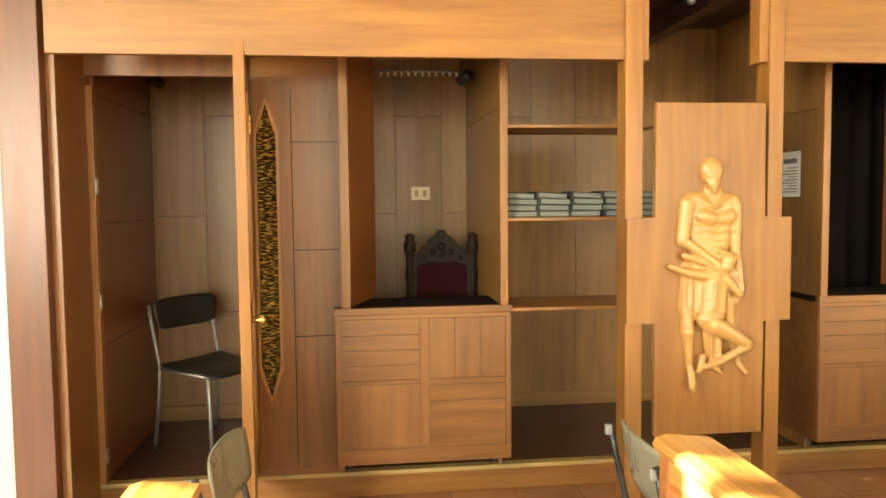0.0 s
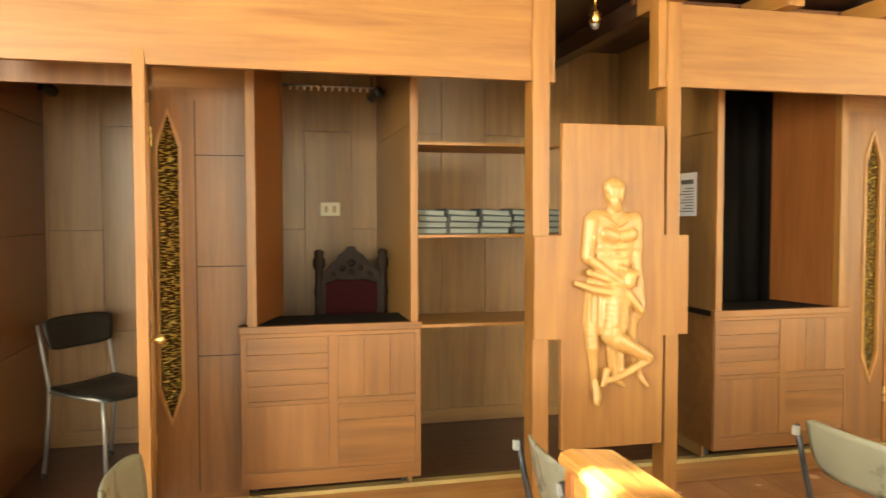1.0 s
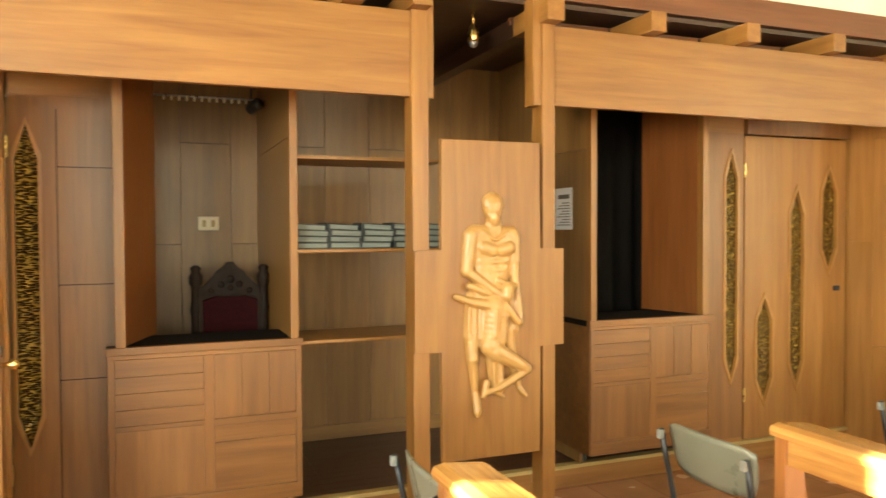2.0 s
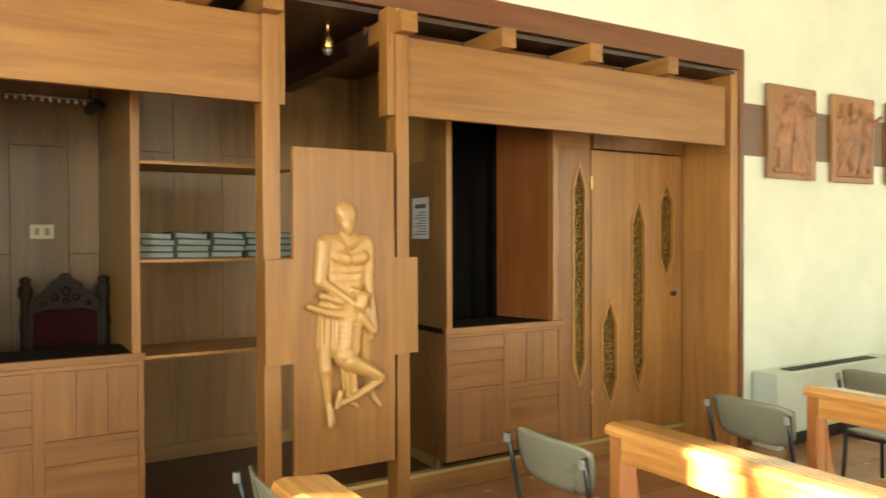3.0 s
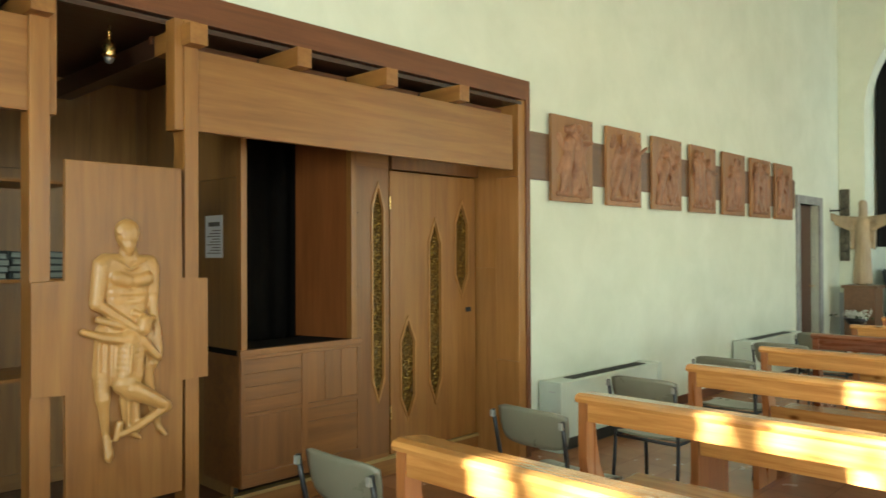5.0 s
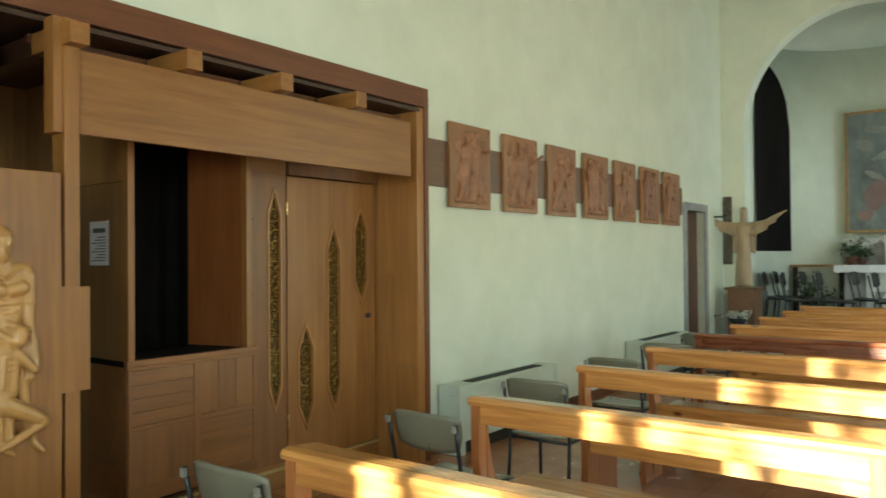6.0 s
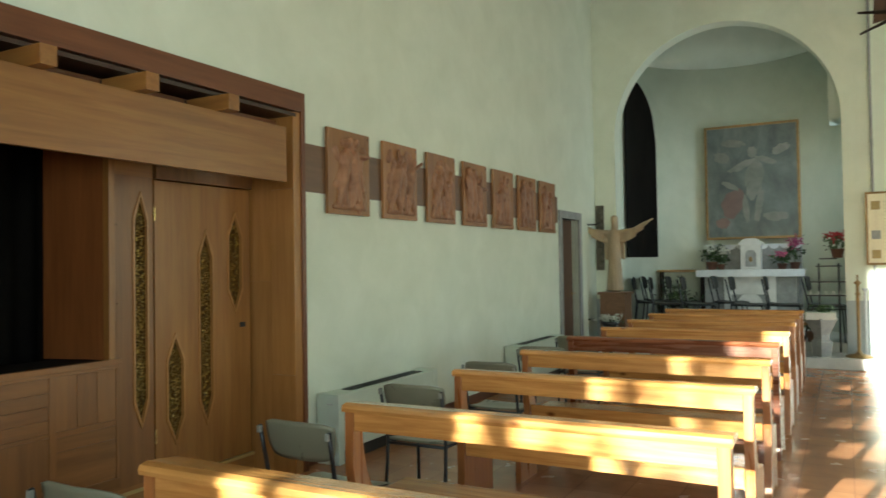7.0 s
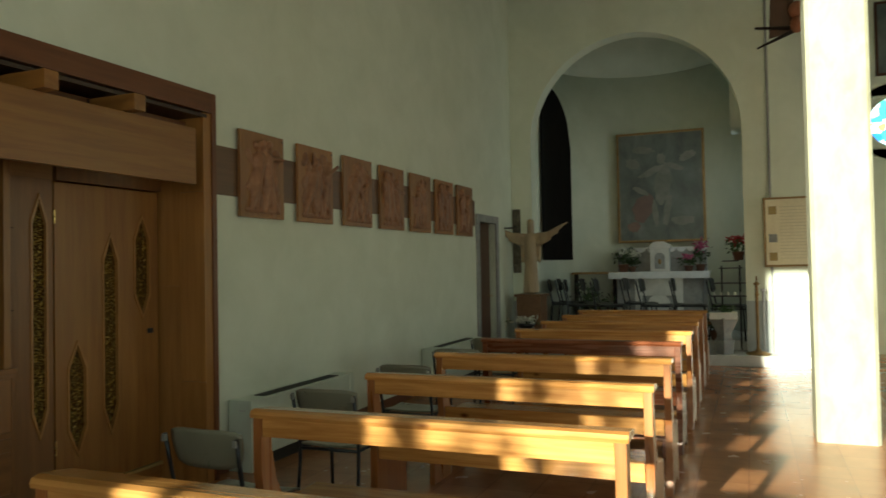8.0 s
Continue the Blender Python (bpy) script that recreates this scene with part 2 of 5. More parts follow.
def hammered_glass():
    mat, tree, bsdf = shader("amber_hammered_glass")
    link = tree.links.new
    coords = tree.nodes.new("ShaderNodeTexCoord")
    mapping = node(tree, "ShaderNodeMapping", Scale=(0.35, 0.35, 1.9))
    link(coords.outputs["Object"], mapping.inputs["Vector"])
    cells = node(tree, "ShaderNodeTexVoronoi", Scale=85.0)
    link(mapping.outputs[0], cells.inputs["Vector"])
    relief = node(tree, "ShaderNodeBump", Strength=1.0, Distance=0.009)
    link(cells.outputs["Distance"], relief.inputs["Height"])
    link(relief.outputs[0], bsdf.inputs["Normal"])
    link(relief.outputs[0], bsdf.inputs["Coat Normal"])
    # bright cell edges paint the pane's glints into its base colour
    ramp = tree.nodes.new("ShaderNodeValToRGB")
    ramp.color_ramp.elements[0].position, ramp.color_ramp.elements[1].position = 0.42, 0.72
    ramp.color_ramp.elements[0].color, ramp.color_ramp.elements[1].color = (0.03, 0.026, 0.012, 1), (0.46, 0.4, 0.2, 1)
    link(cells.outputs["Distance"], ramp.inputs[0])
    link(ramp.outputs[0], bsdf.inputs["Base Color"])
    bsdf.inputs["Metallic"].default_value = 0.6
    bsdf.inputs["Coat Weight"].default_value = 1.0
    bsdf.inputs["Coat Roughness"].default_value = 0.05
    bsdf.inputs["Coat Tint"].default_value = (1.0, 0.78, 0.32, 1)
    bsdf.inputs["Specular Tint"].default_value = (1.0, 0.8, 0.4, 1)
    bsdf.inputs["Roughness"].default_value = 0.08
    bsdf.inputs["Specular IOR Level"].default_value = 1.0
    return mat


def stained_glass():
    mat, tree, bsdf = shader("stained_glass")
    link = tree.links.new
    coords = tree.nodes.new("ShaderNodeTexCoord")
    cells = node(tree, "ShaderNodeTexVoronoi", Scale=9.0)
    link(coords.outputs["Object"], cells.inputs["Vector"])
    ramp = tree.nodes.new("ShaderNodeValToRGB")
    ramp.color_ramp.interpolation = "CONSTANT"
    for place, colour in ((0.3, (0.5, 0.7, 0.95, 1)), (0.5, (0.75, 0.85, 0.9, 1)), (0.64, (0.8, 0.5, 0.1, 1)), (0.8, (0.06, 0.35, 0.22, 1))):
        ramp.color_ramp.elements.new(place).color = colour
    ramp.color_ramp.elements[0].color = (0.03, 0.16, 0.75, 1)
    split = tree.nodes.new("ShaderNodeSeparateColor")
    link(cells.outputs["Color"], split.inputs[0])
    link(split.outputs[0], ramp.inputs[0])
    link(ramp.outputs[0], bsdf.inputs["Base Color"])
    # emission stands in for sky light passing through the pane
    link(ramp.outputs[0], bsdf.inputs["Emission Color"])
    bsdf.inputs["Emission Strength"].default_value = 1.6
    return mat


tiles_mat, amber, stained = floor_tiles(), hammered_glass(), stained_glass()


# ---- mesh helpers ----
def mesh_object(name, bm, material, smooth=False):
    data = bpy.data.meshes.new(name)
    bmesh.ops.recalc_face_normals(bm, faces=bm.faces[:])
    bm.to_mesh(data)
    bm.free()
    data.materials.append(material)
    if smooth:
        data.shade_smooth()
    return new(name, data)


def part(name, bm, material, parent, label="", smooth=False):
    ob = mesh_object(name, bm, material, smooth)
    ob.parent = parent
    if label:
        tagged(ob, label)
    return ob


def thing(name, at, label, category, group="", turn=0.0):
    ob = new(name)
    ob.empty_display_size = 0.1
    ob.matrix_basis = pose(*at, 0, 0, turn)
    return tagged(ob, label, category, group)


def structure(name, bm, material, label, smooth=False):
    return tagged(mesh_object(name, bm, material, smooth), label, name.split("_")[0], kind="structure")


def box(x0, x1, y0, y1, z0, z1, bevel=0.003, bm=None):
    bm = bm or bmesh.new()
    m = Matrix.Translation(((x0 + x1) / 2, (y0 + y1) / 2, (z0 + z1) / 2)) @ Matrix.Diagonal((x1 - x0, y1 - y0, z1 - z0, 1))
    made = bmesh.ops.create_cube(bm, size=1.0, matrix=m)
    if bevel:
        edges = {e for v in made["verts"] for e in v.link_edges}
        bmesh.ops.bevel(bm, geom=list(edges), offset=bevel, segments=2, profile=0.6, affect="EDGES")
    return bm


def boxes(*rows, bevel=0.003):
    bm = bmesh.new()
    for row in rows:
        box(*row, bevel=bevel, bm=bm)
    return bm


def prism(outline, depth, to3d, bevel=0.0, bm=None):
    """A flat outline of (u, v) pushed to a depth; to3d(u, v, w) gives its place."""
    bm = bm or bmesh.new()
    front = [bm.verts.new(to3d(u, v, 0.0)) for u, v in outline]
    back = [bm.verts.new(to3d(u, v, depth)) for u, v in outline]
    caps = [bm.faces.new(front), bm.faces.new(back[::-1])]
    rim = [bm.faces.new((front[i - 1], front[i], back[i], back[i - 1])) for i in range(len(outline))]
    if bevel:
        edges = {e for f in caps for e in f.edges}
        bmesh.ops.bevel(bm, geom=list(edges), offset=bevel, segments=2, profile=0.6, affect="EDGES")
    return bm


def tube(points, radius, bm=None, sides=10, end_radius=None):
    """A round bar along points, tapering if end_radius is given."""
    bm = bm or bmesh.new()
    points = [Vector(p) for p in points]
    rings = []
    for n, p in enumerate(points):
        ahead = (points[min(n + 1, len(points) - 1)] - points[max(n - 1, 0)]).normalized()
        side = ahead.cross(Vector((0.31, 0.87, 0.38))).normalized()
        up = ahead.cross(side)
        r = radius if end_radius is None else radius + (end_radius - radius) * n / (len(points) - 1)
        rings.append([bm.verts.new(p + r * (math.cos(a) * side + math.sin(a) * up)) for a in (2 * math.pi * k / sides for k in range(sides))])
    for a, b in zip(rings, rings[1:]):
        for k in range(sides):
            bm.faces.new((a[k - 1], a[k], b[k], b[k - 1]))
    bm.faces.new(rings[0][::-1])
    bm.faces.new(rings[-1])
    return bm


def lathe(profile, sides=24, bm=None, centre=(0, 0, 0)):
    """A turned form from (radius, height) rows."""
    bm = bm or bmesh.new()
    rings = [[bm.verts.new((centre[0] + r * math.cos(2 * math.pi * k / sides), centre[1] + r * math.sin(2 * math.pi * k / sides), centre[2] + z)) for k in range(sides)] for r, z in profile]
    for a, b in zip(rings, rings[1:]):
        for k in range(sides):
            bm.faces.new((a[k - 1], a[k], b[k], b[k - 1]))
    bm.faces.new(rings[0][::-1])
    bm.faces.new(rings[-1])
    return bm


def blob(at, size, bm=None, turn=(0, 0, 0), detail=2):
    bm = bm or bmesh.new()
    m = pose(*at, *turn) @ Matrix.Diagonal((*size, 1))
    bmesh.ops.create_icosphere(bm, subdivisions=detail, radius=1.0, matrix=m)
    return bm


def limb(a, b, ra, rb, bm, flat=1.0):
    """A rounded tapering limb between two points, flattened in y."""
    a, b = Vector(a), Vector(b)
    count = max(3, int((b - a).length / (0.5 * min(ra, rb))) + 1)
    for n in range(count):
        f = n / (count - 1)
        r = ra + (rb - ra) * f
        blob(a.lerp(b, f), (r, r * flat, r), bm, detail=1 if r < 0.03 else 2)
    return bm


def fuse(ob, voxel):
    """Melts overlapping lumps into one carved skin."""
    remesh = ob.modifiers.new("skin", "REMESH")
    remesh.mode, remesh.voxel_size, remesh.use_smooth_shade = "VOXEL", voxel, True
    soft = ob.modifiers.new("soft", "SMOOTH")
    soft.iterations, soft.factor = 4, 0.5
    return ob


# ---- the room ----
WALL_Y, EAST, CEIL, STEP = 3.65, 12.17, 6.9, 0.13
structure("floor", box(-4.2, 20.0, -5.6, 5.2, -0.2, 0.0, 0), tiles_mat, "worn reddish terracotta tile floor with faint joints")
structure("wall_north", boxes((-4.2, -1.6, WALL_Y, 3.95, 0, CEIL), (-1.6, 4.54, WALL_Y, 3.95, 2.81, CEIL), (4.54, 10.46, WALL_Y, 3.95, 0, CEIL),
          (10.46, 11.24, WALL_Y, 3.95, 2.17, CEIL), (11.24, EAST + 0.3, WALL_Y, 3.95, 0, CEIL), bevel=0), plaster, "cream plastered nave wall, slightly uneven")
# openings and stepped head are made up to place the sun patches
structure("wall_west", boxes((-4.2, -4.0, -5.6, -3.6, 0, CEIL), (-4.2, -4.0, -1.2, 0.7, 0, CEIL), (-4.2, -4.0, 2.85, WALL_Y, 0, CEIL), (-4.2, -4.0, 0.7, 2.85, 0, 1.7), (-4.2, -4.0, 0.7, 2.0, 6.68, CEIL), (-4.2, -4.0, 2.0, 2.85, 5.4, CEIL),
          (-4.2, -4.0, -3.6, -1.2, 0, 1.0), (-4.2, -4.0, -3.6, -1.2, 2.9, CEIL), bevel=0), plaster, "cream plastered end wall, unseen openings shaped to aim the sun")
structure("wall_south", boxes((-4.0, -2.8, -5.6, -5.3, 0, CEIL), (0.4, 2.4, -5.6, -5.3, 0, CEIL), (5.6, 8.4, -5.6, -5.3, 0, CEIL), (11.4, 13.7, -5.6, -5.3, 0, CEIL), (8.4, 11.4, -5.6, -5.3, 0, 1.0), (8.4, 11.4, -5.6, -5.3, 3.0, CEIL),
          (-2.8, 0.4, -5.6, -5.3, 0, 1.0), (-2.8, 0.4, -5.6, -5.3, 3.0, CEIL), (2.4, 5.6, -5.6, -5.3, 0, 1.0), (2.4, 5.6, -5.6, -5.3, 3.0, CEIL), bevel=0), plaster, "unseen cream plastered side wall with three assumed windows")

# altar wall with its round arch
ARCH_Y, ARCH_R, SPRING = 1.67, 1.635, 3.54
outline = [(WALL_Y, 0.0), (WALL_Y, CEIL), (-0.9, CEIL), (-0.9, 0.0), (ARCH_Y - ARCH_R, 0.0)]
outline += [(ARCH_Y - ARCH_R * math.cos(a), SPRING + ARCH_R * math.sin(a)) for a in (math.pi * k / 40 for k in range(41))]
outline += [(ARCH_Y + ARCH_R, 0.0)]
structure("wall_east", prism(outline, 0.3, lambda u, v, w: (EAST + w, u, v)), plaster, "pale plastered altar wall with a round arch")
structure("wall_aisle_end", boxes((13.7, 13.9, -5.3, -0.9, 0, 3.25), (13.7, 13.9, -5.3, -0.9, 4.1, CEIL), (13.7, 13.9, -5.3, -2.69, 3.25, 4.1), (13.7, 13.9, -1.84, -0.9, 3.25, 4.1), (EAST + 0.3, 13.9, -0.9, -0.78, 0, CEIL), bevel=0), plaster, "grey plastered end wall of the side aisle")

# curved apse behind the arch
APSE_X, APSE_R, DOME = 13.3, 1.72, 5.15
arc = [(APSE_X + APSE_R * math.cos(a), ARCH_Y + APSE_R * math.sin(a)) for a in (-math.pi / 2 + math.pi * k / 36 for k in range(37))]
plan = [(EAST + 0.3, ARCH_Y - APSE_R)] + arc + [(EAST + 0.3, ARCH_Y + APSE_R)]
bm = bmesh.new()
low = [bm.verts.new((x, y, 0.0)) for x, y in plan]
high = [bm.verts.new((x, y, DOME)) for x, y in plan]
sill = [bm.verts.new((x, y, 1.6)) for x, y in plan[:2]]
lintel = [bm.verts.new((x, y, 3.6)) for x, y in plan[:2]]
bm.faces.new((low[0], low[1], sill[1], sill[0]))
bm.faces.new((lintel[0], lintel[1], high[1], high[0]))
for k in range(2, len(plan)):
    bm.faces.new((low[k - 1], low[k], high[k], high[k - 1]))
apse = structure("wall_apse", bm, plaster, "curved plastered apse wall", True)
thick = apse.modifiers.new("thick", "SOLIDIFY")
thick.thickness, thick.offset = 0.25, 1.0
bm = bmesh.new()
rows = []
for j in range(11):
    b = math.pi / 2 * j / 10
    rows.append([bm.verts.new((APSE_X - 0.85 + (x - APSE_X + 0.85) * math.cos(b), ARCH_Y + (y - ARCH_Y) * math.cos(b), DOME - 0.005 + 1.3 * math.sin(b))) for x, y in plan])
for a, b in zip(rows, rows[1:]):
    for k in range(1, len(plan)):
        bm.faces.new((a[k - 1], a[k], b[k], b[k - 1]))
dome = structure("ceiling_apse", bm, plaster, "plastered half dome over the apse", True)
thick = dome.modifiers.new("thick", "SOLIDIFY")
thick.thickness, thick.offset = 0.2, 1.0
structure("ceiling", boxes((-4.2, 14.2, -5.6, 3.95, CEIL, CEIL + 0.2), bevel=0), plaster, "pale ceiling high above the nave")
for x in (EAST - 0.24, 9.4, 6.4, 3.4, 0.4):
    tagged(mesh_object("ceiling_beam", box(x, x + 0.2, -5.3, WALL_Y, 6.0, CEIL, 0.006), ceiling_wood), "dark stained timber ceiling beam", "beam", "ceiling beams", "structure")

# presbytery steps and dado
structure("step_presbytery", box(11.7, EAST + 0.3, -0.9, WALL_Y, 0.0, 0.15, 0.006), marble, "pale marble step before the altar")
structure("step_altar", box(EAST + 0.3, 15.1, ARCH_Y - APSE_R, ARCH_Y + APSE_R, 0.0, 0.3, 0.006), marble, "pale marble altar platform")
structure("dado_east", boxes((EAST - 0.012, EAST, ARCH_Y + ARCH_R, WALL_Y - 0.003, 0.15, 0.92), (EAST - 0.012, EAST, -0.9, ARCH_Y - ARCH_R, 0.15, 0.92), bevel=0.002), dado, "grey painted dado band")
structure("baseboard", box(4.56, 10.34, WALL_Y - 0.015, WALL_Y, 0.0, 0.09, 0.002), frame_x, "reddish brown skirting board")
structure("trim_conduit", tube([(EAST - 0.02, -0.33, 0.15), (EAST - 0.02, -0.33, CEIL)], 0.018), stone, "thin grey vertical cable conduit")
structure("trim_edge", box(EAST - 0.03, EAST, -0.9, -0.86, 0.15, CEIL, 0.002), black, "dark vertical edge strip")

# ---- side door in the nave wall ----
door = thing("door_1", (10.85, WALL_Y, 0), "brown wooden side door in a grey stone frame", "door")
tagged(door, kind="structure")
part("door_frame", boxes((-0.5, -0.39, -0.03, 0.2, 0, 2.28), (0.39, 0.5, -0.03, 0.2, 0, 2.28), (-0.39, 0.39, -0.03, 0.2, 2.17, 2.28), bevel=0.004), stone, door, "grey stone door frame")
part("door_leaf", boxes((-0.39, 0.39, 0.1, 0.15, 0, 2.17), (-0.3, 0.3, 0.09, 0.1, 0.2, 1.0), (-0.3, 0.3, 0.09, 0.1, 1.15, 2.02)), door_brown, door)
part("door_handle", tube([(0.32, 0.1, 1.05), (0.32, 0.04, 1.05), (0.22, 0.04, 1.05)], 0.009), brass, door)


def placed(name, bm, material, parent, label="", smooth=False):
    """A part whose mesh is drawn in world places, under an unturned thing."""
    ob = part(name, bm, material, parent, label, smooth)
    ob.location = -parent.location
    return ob


# ---- the confessional: its carcass ----
X0, X1, BACK = -1.39, 4.41, 5.06
carcass = thing("confessional", (1.43, 3.43, 0), "built-in honey wood confessional with posts, fascias and open booths", "confessional")
for x0, x1 in ((-1.6, -1.43), (4.495, 4.54)):
    placed("frame_upright", box(x0, x1, 3.56, 3.95, 0, 2.81), frame_z, carcass, "reddish brown frame upright")
placed("frame_head", box(-1.43, 4.495, 3.56, 3.95, 2.665, 2.81), frame_x, carcass, "reddish brown frame head")
# left jamb takes the darker veneer as painted shade
placed("jamb_panel", box(-1.43, X0, 3.62, 4.03, 0.0, 2.66), mid_z, carcass)
# right jamb's paler veneer carries the western light in its colour
placed("jamb_core", box(X1 + 0.012, 4.495, 3.575, 4.03, 0.0, 2.66, 0), jamb_z, carcass)
for y0, y1, cuts in ((3.57, 3.79, (0.0, 0.72, 2.09, 2.66)), (3.79, 4.03, (0.0, 1.41, 2.66))):
    for lo, hi in zip(cuts, cuts[1:]):
        placed("jamb_panel", box(X1, X1 + 0.012, y0 + 0.001, y1 - 0.001, lo + 0.0015, hi - 0.0015, 0.001), jamb_z, carcass, "honey veneer panel, paler for the light it catches")
for x0, x1 in ((-1.355, 1.07), (1.79, 4.17)):
    placed("fascia", box(x0, x1, 3.43, 3.465, 2.105, 2.49), wood_x, carcass, "broad honey wood fascia board")
for x0, x1, u0, u1 in ((1.052, 1.132, 1.132, 1.16), (1.715, 1.785, 1.672, 1.715)):
    placed("post", box(x0, x1, 3.41, 3.52, 0, 2.62, 0.005), wood_z, carcass, "square honey wood post")
    placed("post_cheek", box(u0, u1, 3.42, 3.51, 2.1, 2.62), wood_z, carcass)
for x in (-1.08, -0.46, 0.16, 0.78, 1.08, 1.75, 2.34, 2.95, 3.57):
    placed("rafter", box(x - 0.045, x + 0.045, 3.335, 3.7, 2.492, 2.592, 0.004), wood_y, carcass, "short projecting roof rafter")
    # inner rafter lengths and canopy get a darker wood as painted shade
    placed("ceiling_joist", box(x - 0.045, x + 0.045, 3.7, BACK, 2.492, 2.592, 0.002), ceiling_wood, carcass, "inner rafter length, darkened for shade under the canopy")
placed("canopy", box(-1.43, 4.45, 3.57, BACK, 2.625, 2.65, 0), ceiling_wood, carcass, "wooden canopy boards, darkened for the shade beneath")
placed("rail", box(1.7, 4.4, 3.72, 3.75, 2.56, 2.6), frame_x, carcass)
placed("platform", box(-1.43, 4.45, 4.0, BACK + 0.05, 0.0, STEP - 0.022), dark_x, carcass, "dark parquet platform")
placed("riser", box(-1.43, 4.45, 3.98, 4.0, 0.0, STEP - 0.022), wood_x, carcass)
placed("edge_strip", box(-1.43, 4.45, 3.97, 4.03, STEP - 0.022, STEP, 0.004), strip_yellow, carcass, "ochre edge strip of the step")
n = 0
y = 4.03
while y < BACK - 0.05:
    x = X0
    k = n % 2
    while x < X1:
        x2 = min(x + (0.9 if k else 1.3), X1)
        placed("parquet_board", box(x + 0.001, x2 - 0.001, y + 0.001, y + 0.084, STEP - 0.022, STEP - 0.004, 0), dark_x, carcass)
        x, k = x2, 1 - k
    y, n = y + 0.085, n + 1

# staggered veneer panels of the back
# near-black sheet behind the panels, put there as shade in their gaps
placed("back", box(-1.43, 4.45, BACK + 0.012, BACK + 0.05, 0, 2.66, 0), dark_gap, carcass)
x, n = -1.355 - 0.297, 0
while x < 4.4:
    a, b = max(x, X0), min(x + 0.297, X1)
    if b - a > 0.03:
        cuts = [STEP, 0.81, 2.04, 2.64] if n % 2 == 0 else [STEP, 1.42, 2.64]
        for lo, hi in zip(cuts, cuts[1:]):
            placed("back_panel", box(a + 0.001, b - 0.001, BACK, BACK + 0.012, lo + 0.0015, hi - 0.0015, 0.0012), inner_z, carcass)
    x, n = x + 0.297, n + 1
placed("back_baseboard", box(X0, X1, BACK - 0.014, BACK, STEP - 0.003, STEP + 0.09), inner_x, carcass)


# partitions between the booths
def partition(x0, x1, y0, y1, z0=STEP - 0.003, z1=2.64, material=None, label=""):
    return placed("partition", box(x0, x1, y0, y1, z0, z1, 0.002), material or inner_z, carcass, label)


# same added dark backing behind the side panels, shading their joints
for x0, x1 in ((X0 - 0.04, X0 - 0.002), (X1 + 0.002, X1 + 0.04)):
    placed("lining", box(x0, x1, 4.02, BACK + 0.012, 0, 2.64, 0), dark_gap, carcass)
for x0, x1 in ((X0, X0 + 0.02), (X1 - 0.02, X1)):
    for lo, hi in ((STEP, 0.8), (0.803, 1.4), (1.403, 2.03), (2.033, 2.64)):
        partition(x0, x1, 4.03, BACK, lo, hi, red_z if x0 < 0 else wood_z)
partition(-0.64, -0.62, 4.0, BACK)
partition(3.49, 3.51, 4.0, BACK)
for x0, x1 in ((0.579, 0.617), (2.272, 2.31)):
    placed("pillar", box(x0, x1, 3.85, 3.9, 0.98, 2.5), wood_z, carcass, "slim upright between the bays")
for x0, x1 in ((0.588, 0.608), (2.281, 2.301)):
    for lo, hi in ((STEP, 0.81), (0.8125, 1.96), (1.9625, 2.64)):
        partition(x0, x1, 3.9 if lo > 0.5 else 3.985, BACK, lo, hi)
for x0, x1 in ((-0.203, -0.158), (3.06, 3.105)):
    placed("pillar", box(x0, x1, 3.85, 3.93, 0.98, 2.5), wood_z, carcass)
for a, b in (((-0.158, 3.9), (-0.024, 4.31)), ((3.06, 3.9), (2.955, 4.31))):
    flat = prism([(0.0, 0.98), (1.0, 0.98), (1.0, 2.5), (0.0, 2.5)], 0.018,
                 lambda u, v, w, a=a, b=b: (a[0] + (b[0] - a[0]) * u + (w if a[0] < 1 else -w) * -1, a[1] + (b[1] - a[1]) * u, v))
    placed("splayed_panel", flat, red_z, carcass, "glossy reddish splayed side panel")
for x0, x1 in ((X0, -0.64), (3.51, X1)):
    placed("header", box(x0, x1, 3.965, 4.0, 2.105, 2.5), mid_z, carcass)
for x0, x1 in ((-0.62, -0.16), (3.06, 3.49)):
    placed("header", box(x0, x1, 3.975, 4.0, 2.105, 2.5), wood_x, carcass)


# ---- fixed glazed panels and doors ----
def hexagon(cx, z0, z1, half, tip):
    return [(cx, z0), (cx + half, z0 + tip), (cx + half, z1 - tip), (cx, z1), (cx - half, z1 - tip), (cx - half, z0 + tip)]


def pierced(u0, u1, z0, z1, holes, to3d, depth):
    """A board with pointed hexagonal holes right through it."""
    bm = bmesh.new()
    for w in (0.0, depth):
        for ring in [[(u0, z0), (u1, z0), (u1, z1), (u0, z1)]] + holes:
            verts = [bm.verts.new(to3d(u, v, w)) for u, v in ring]
            for k in range(len(verts)):
                bm.edges.new((verts[k - 1], verts[k]))
    bm.verts.ensure_lookup_table()
    count = 4 + 6 * len(holes)
    sides = [[e for e in bm.edges if all(s * count <= v.index < (s + 1) * count for v in e.verts)] for s in (0, 1)] if not bm.verts.index_update() else []
    for edges in sides:
        bmesh.ops.triangle_fill(bm, edges=edges, use_beauty=True)
    starts = [0] + [4 + 6 * k for k in range(len(holes))]
    for s, n in zip(starts, [4] + [6] * len(holes)):
        for k in range(n):
            a, b = s + k, s + (k + 1) % n
            vs = bm.verts
            vs.ensure_lookup_table()
            bm.faces.new((vs[a], vs[b], vs[b + count], vs[a + count]))
    return bm


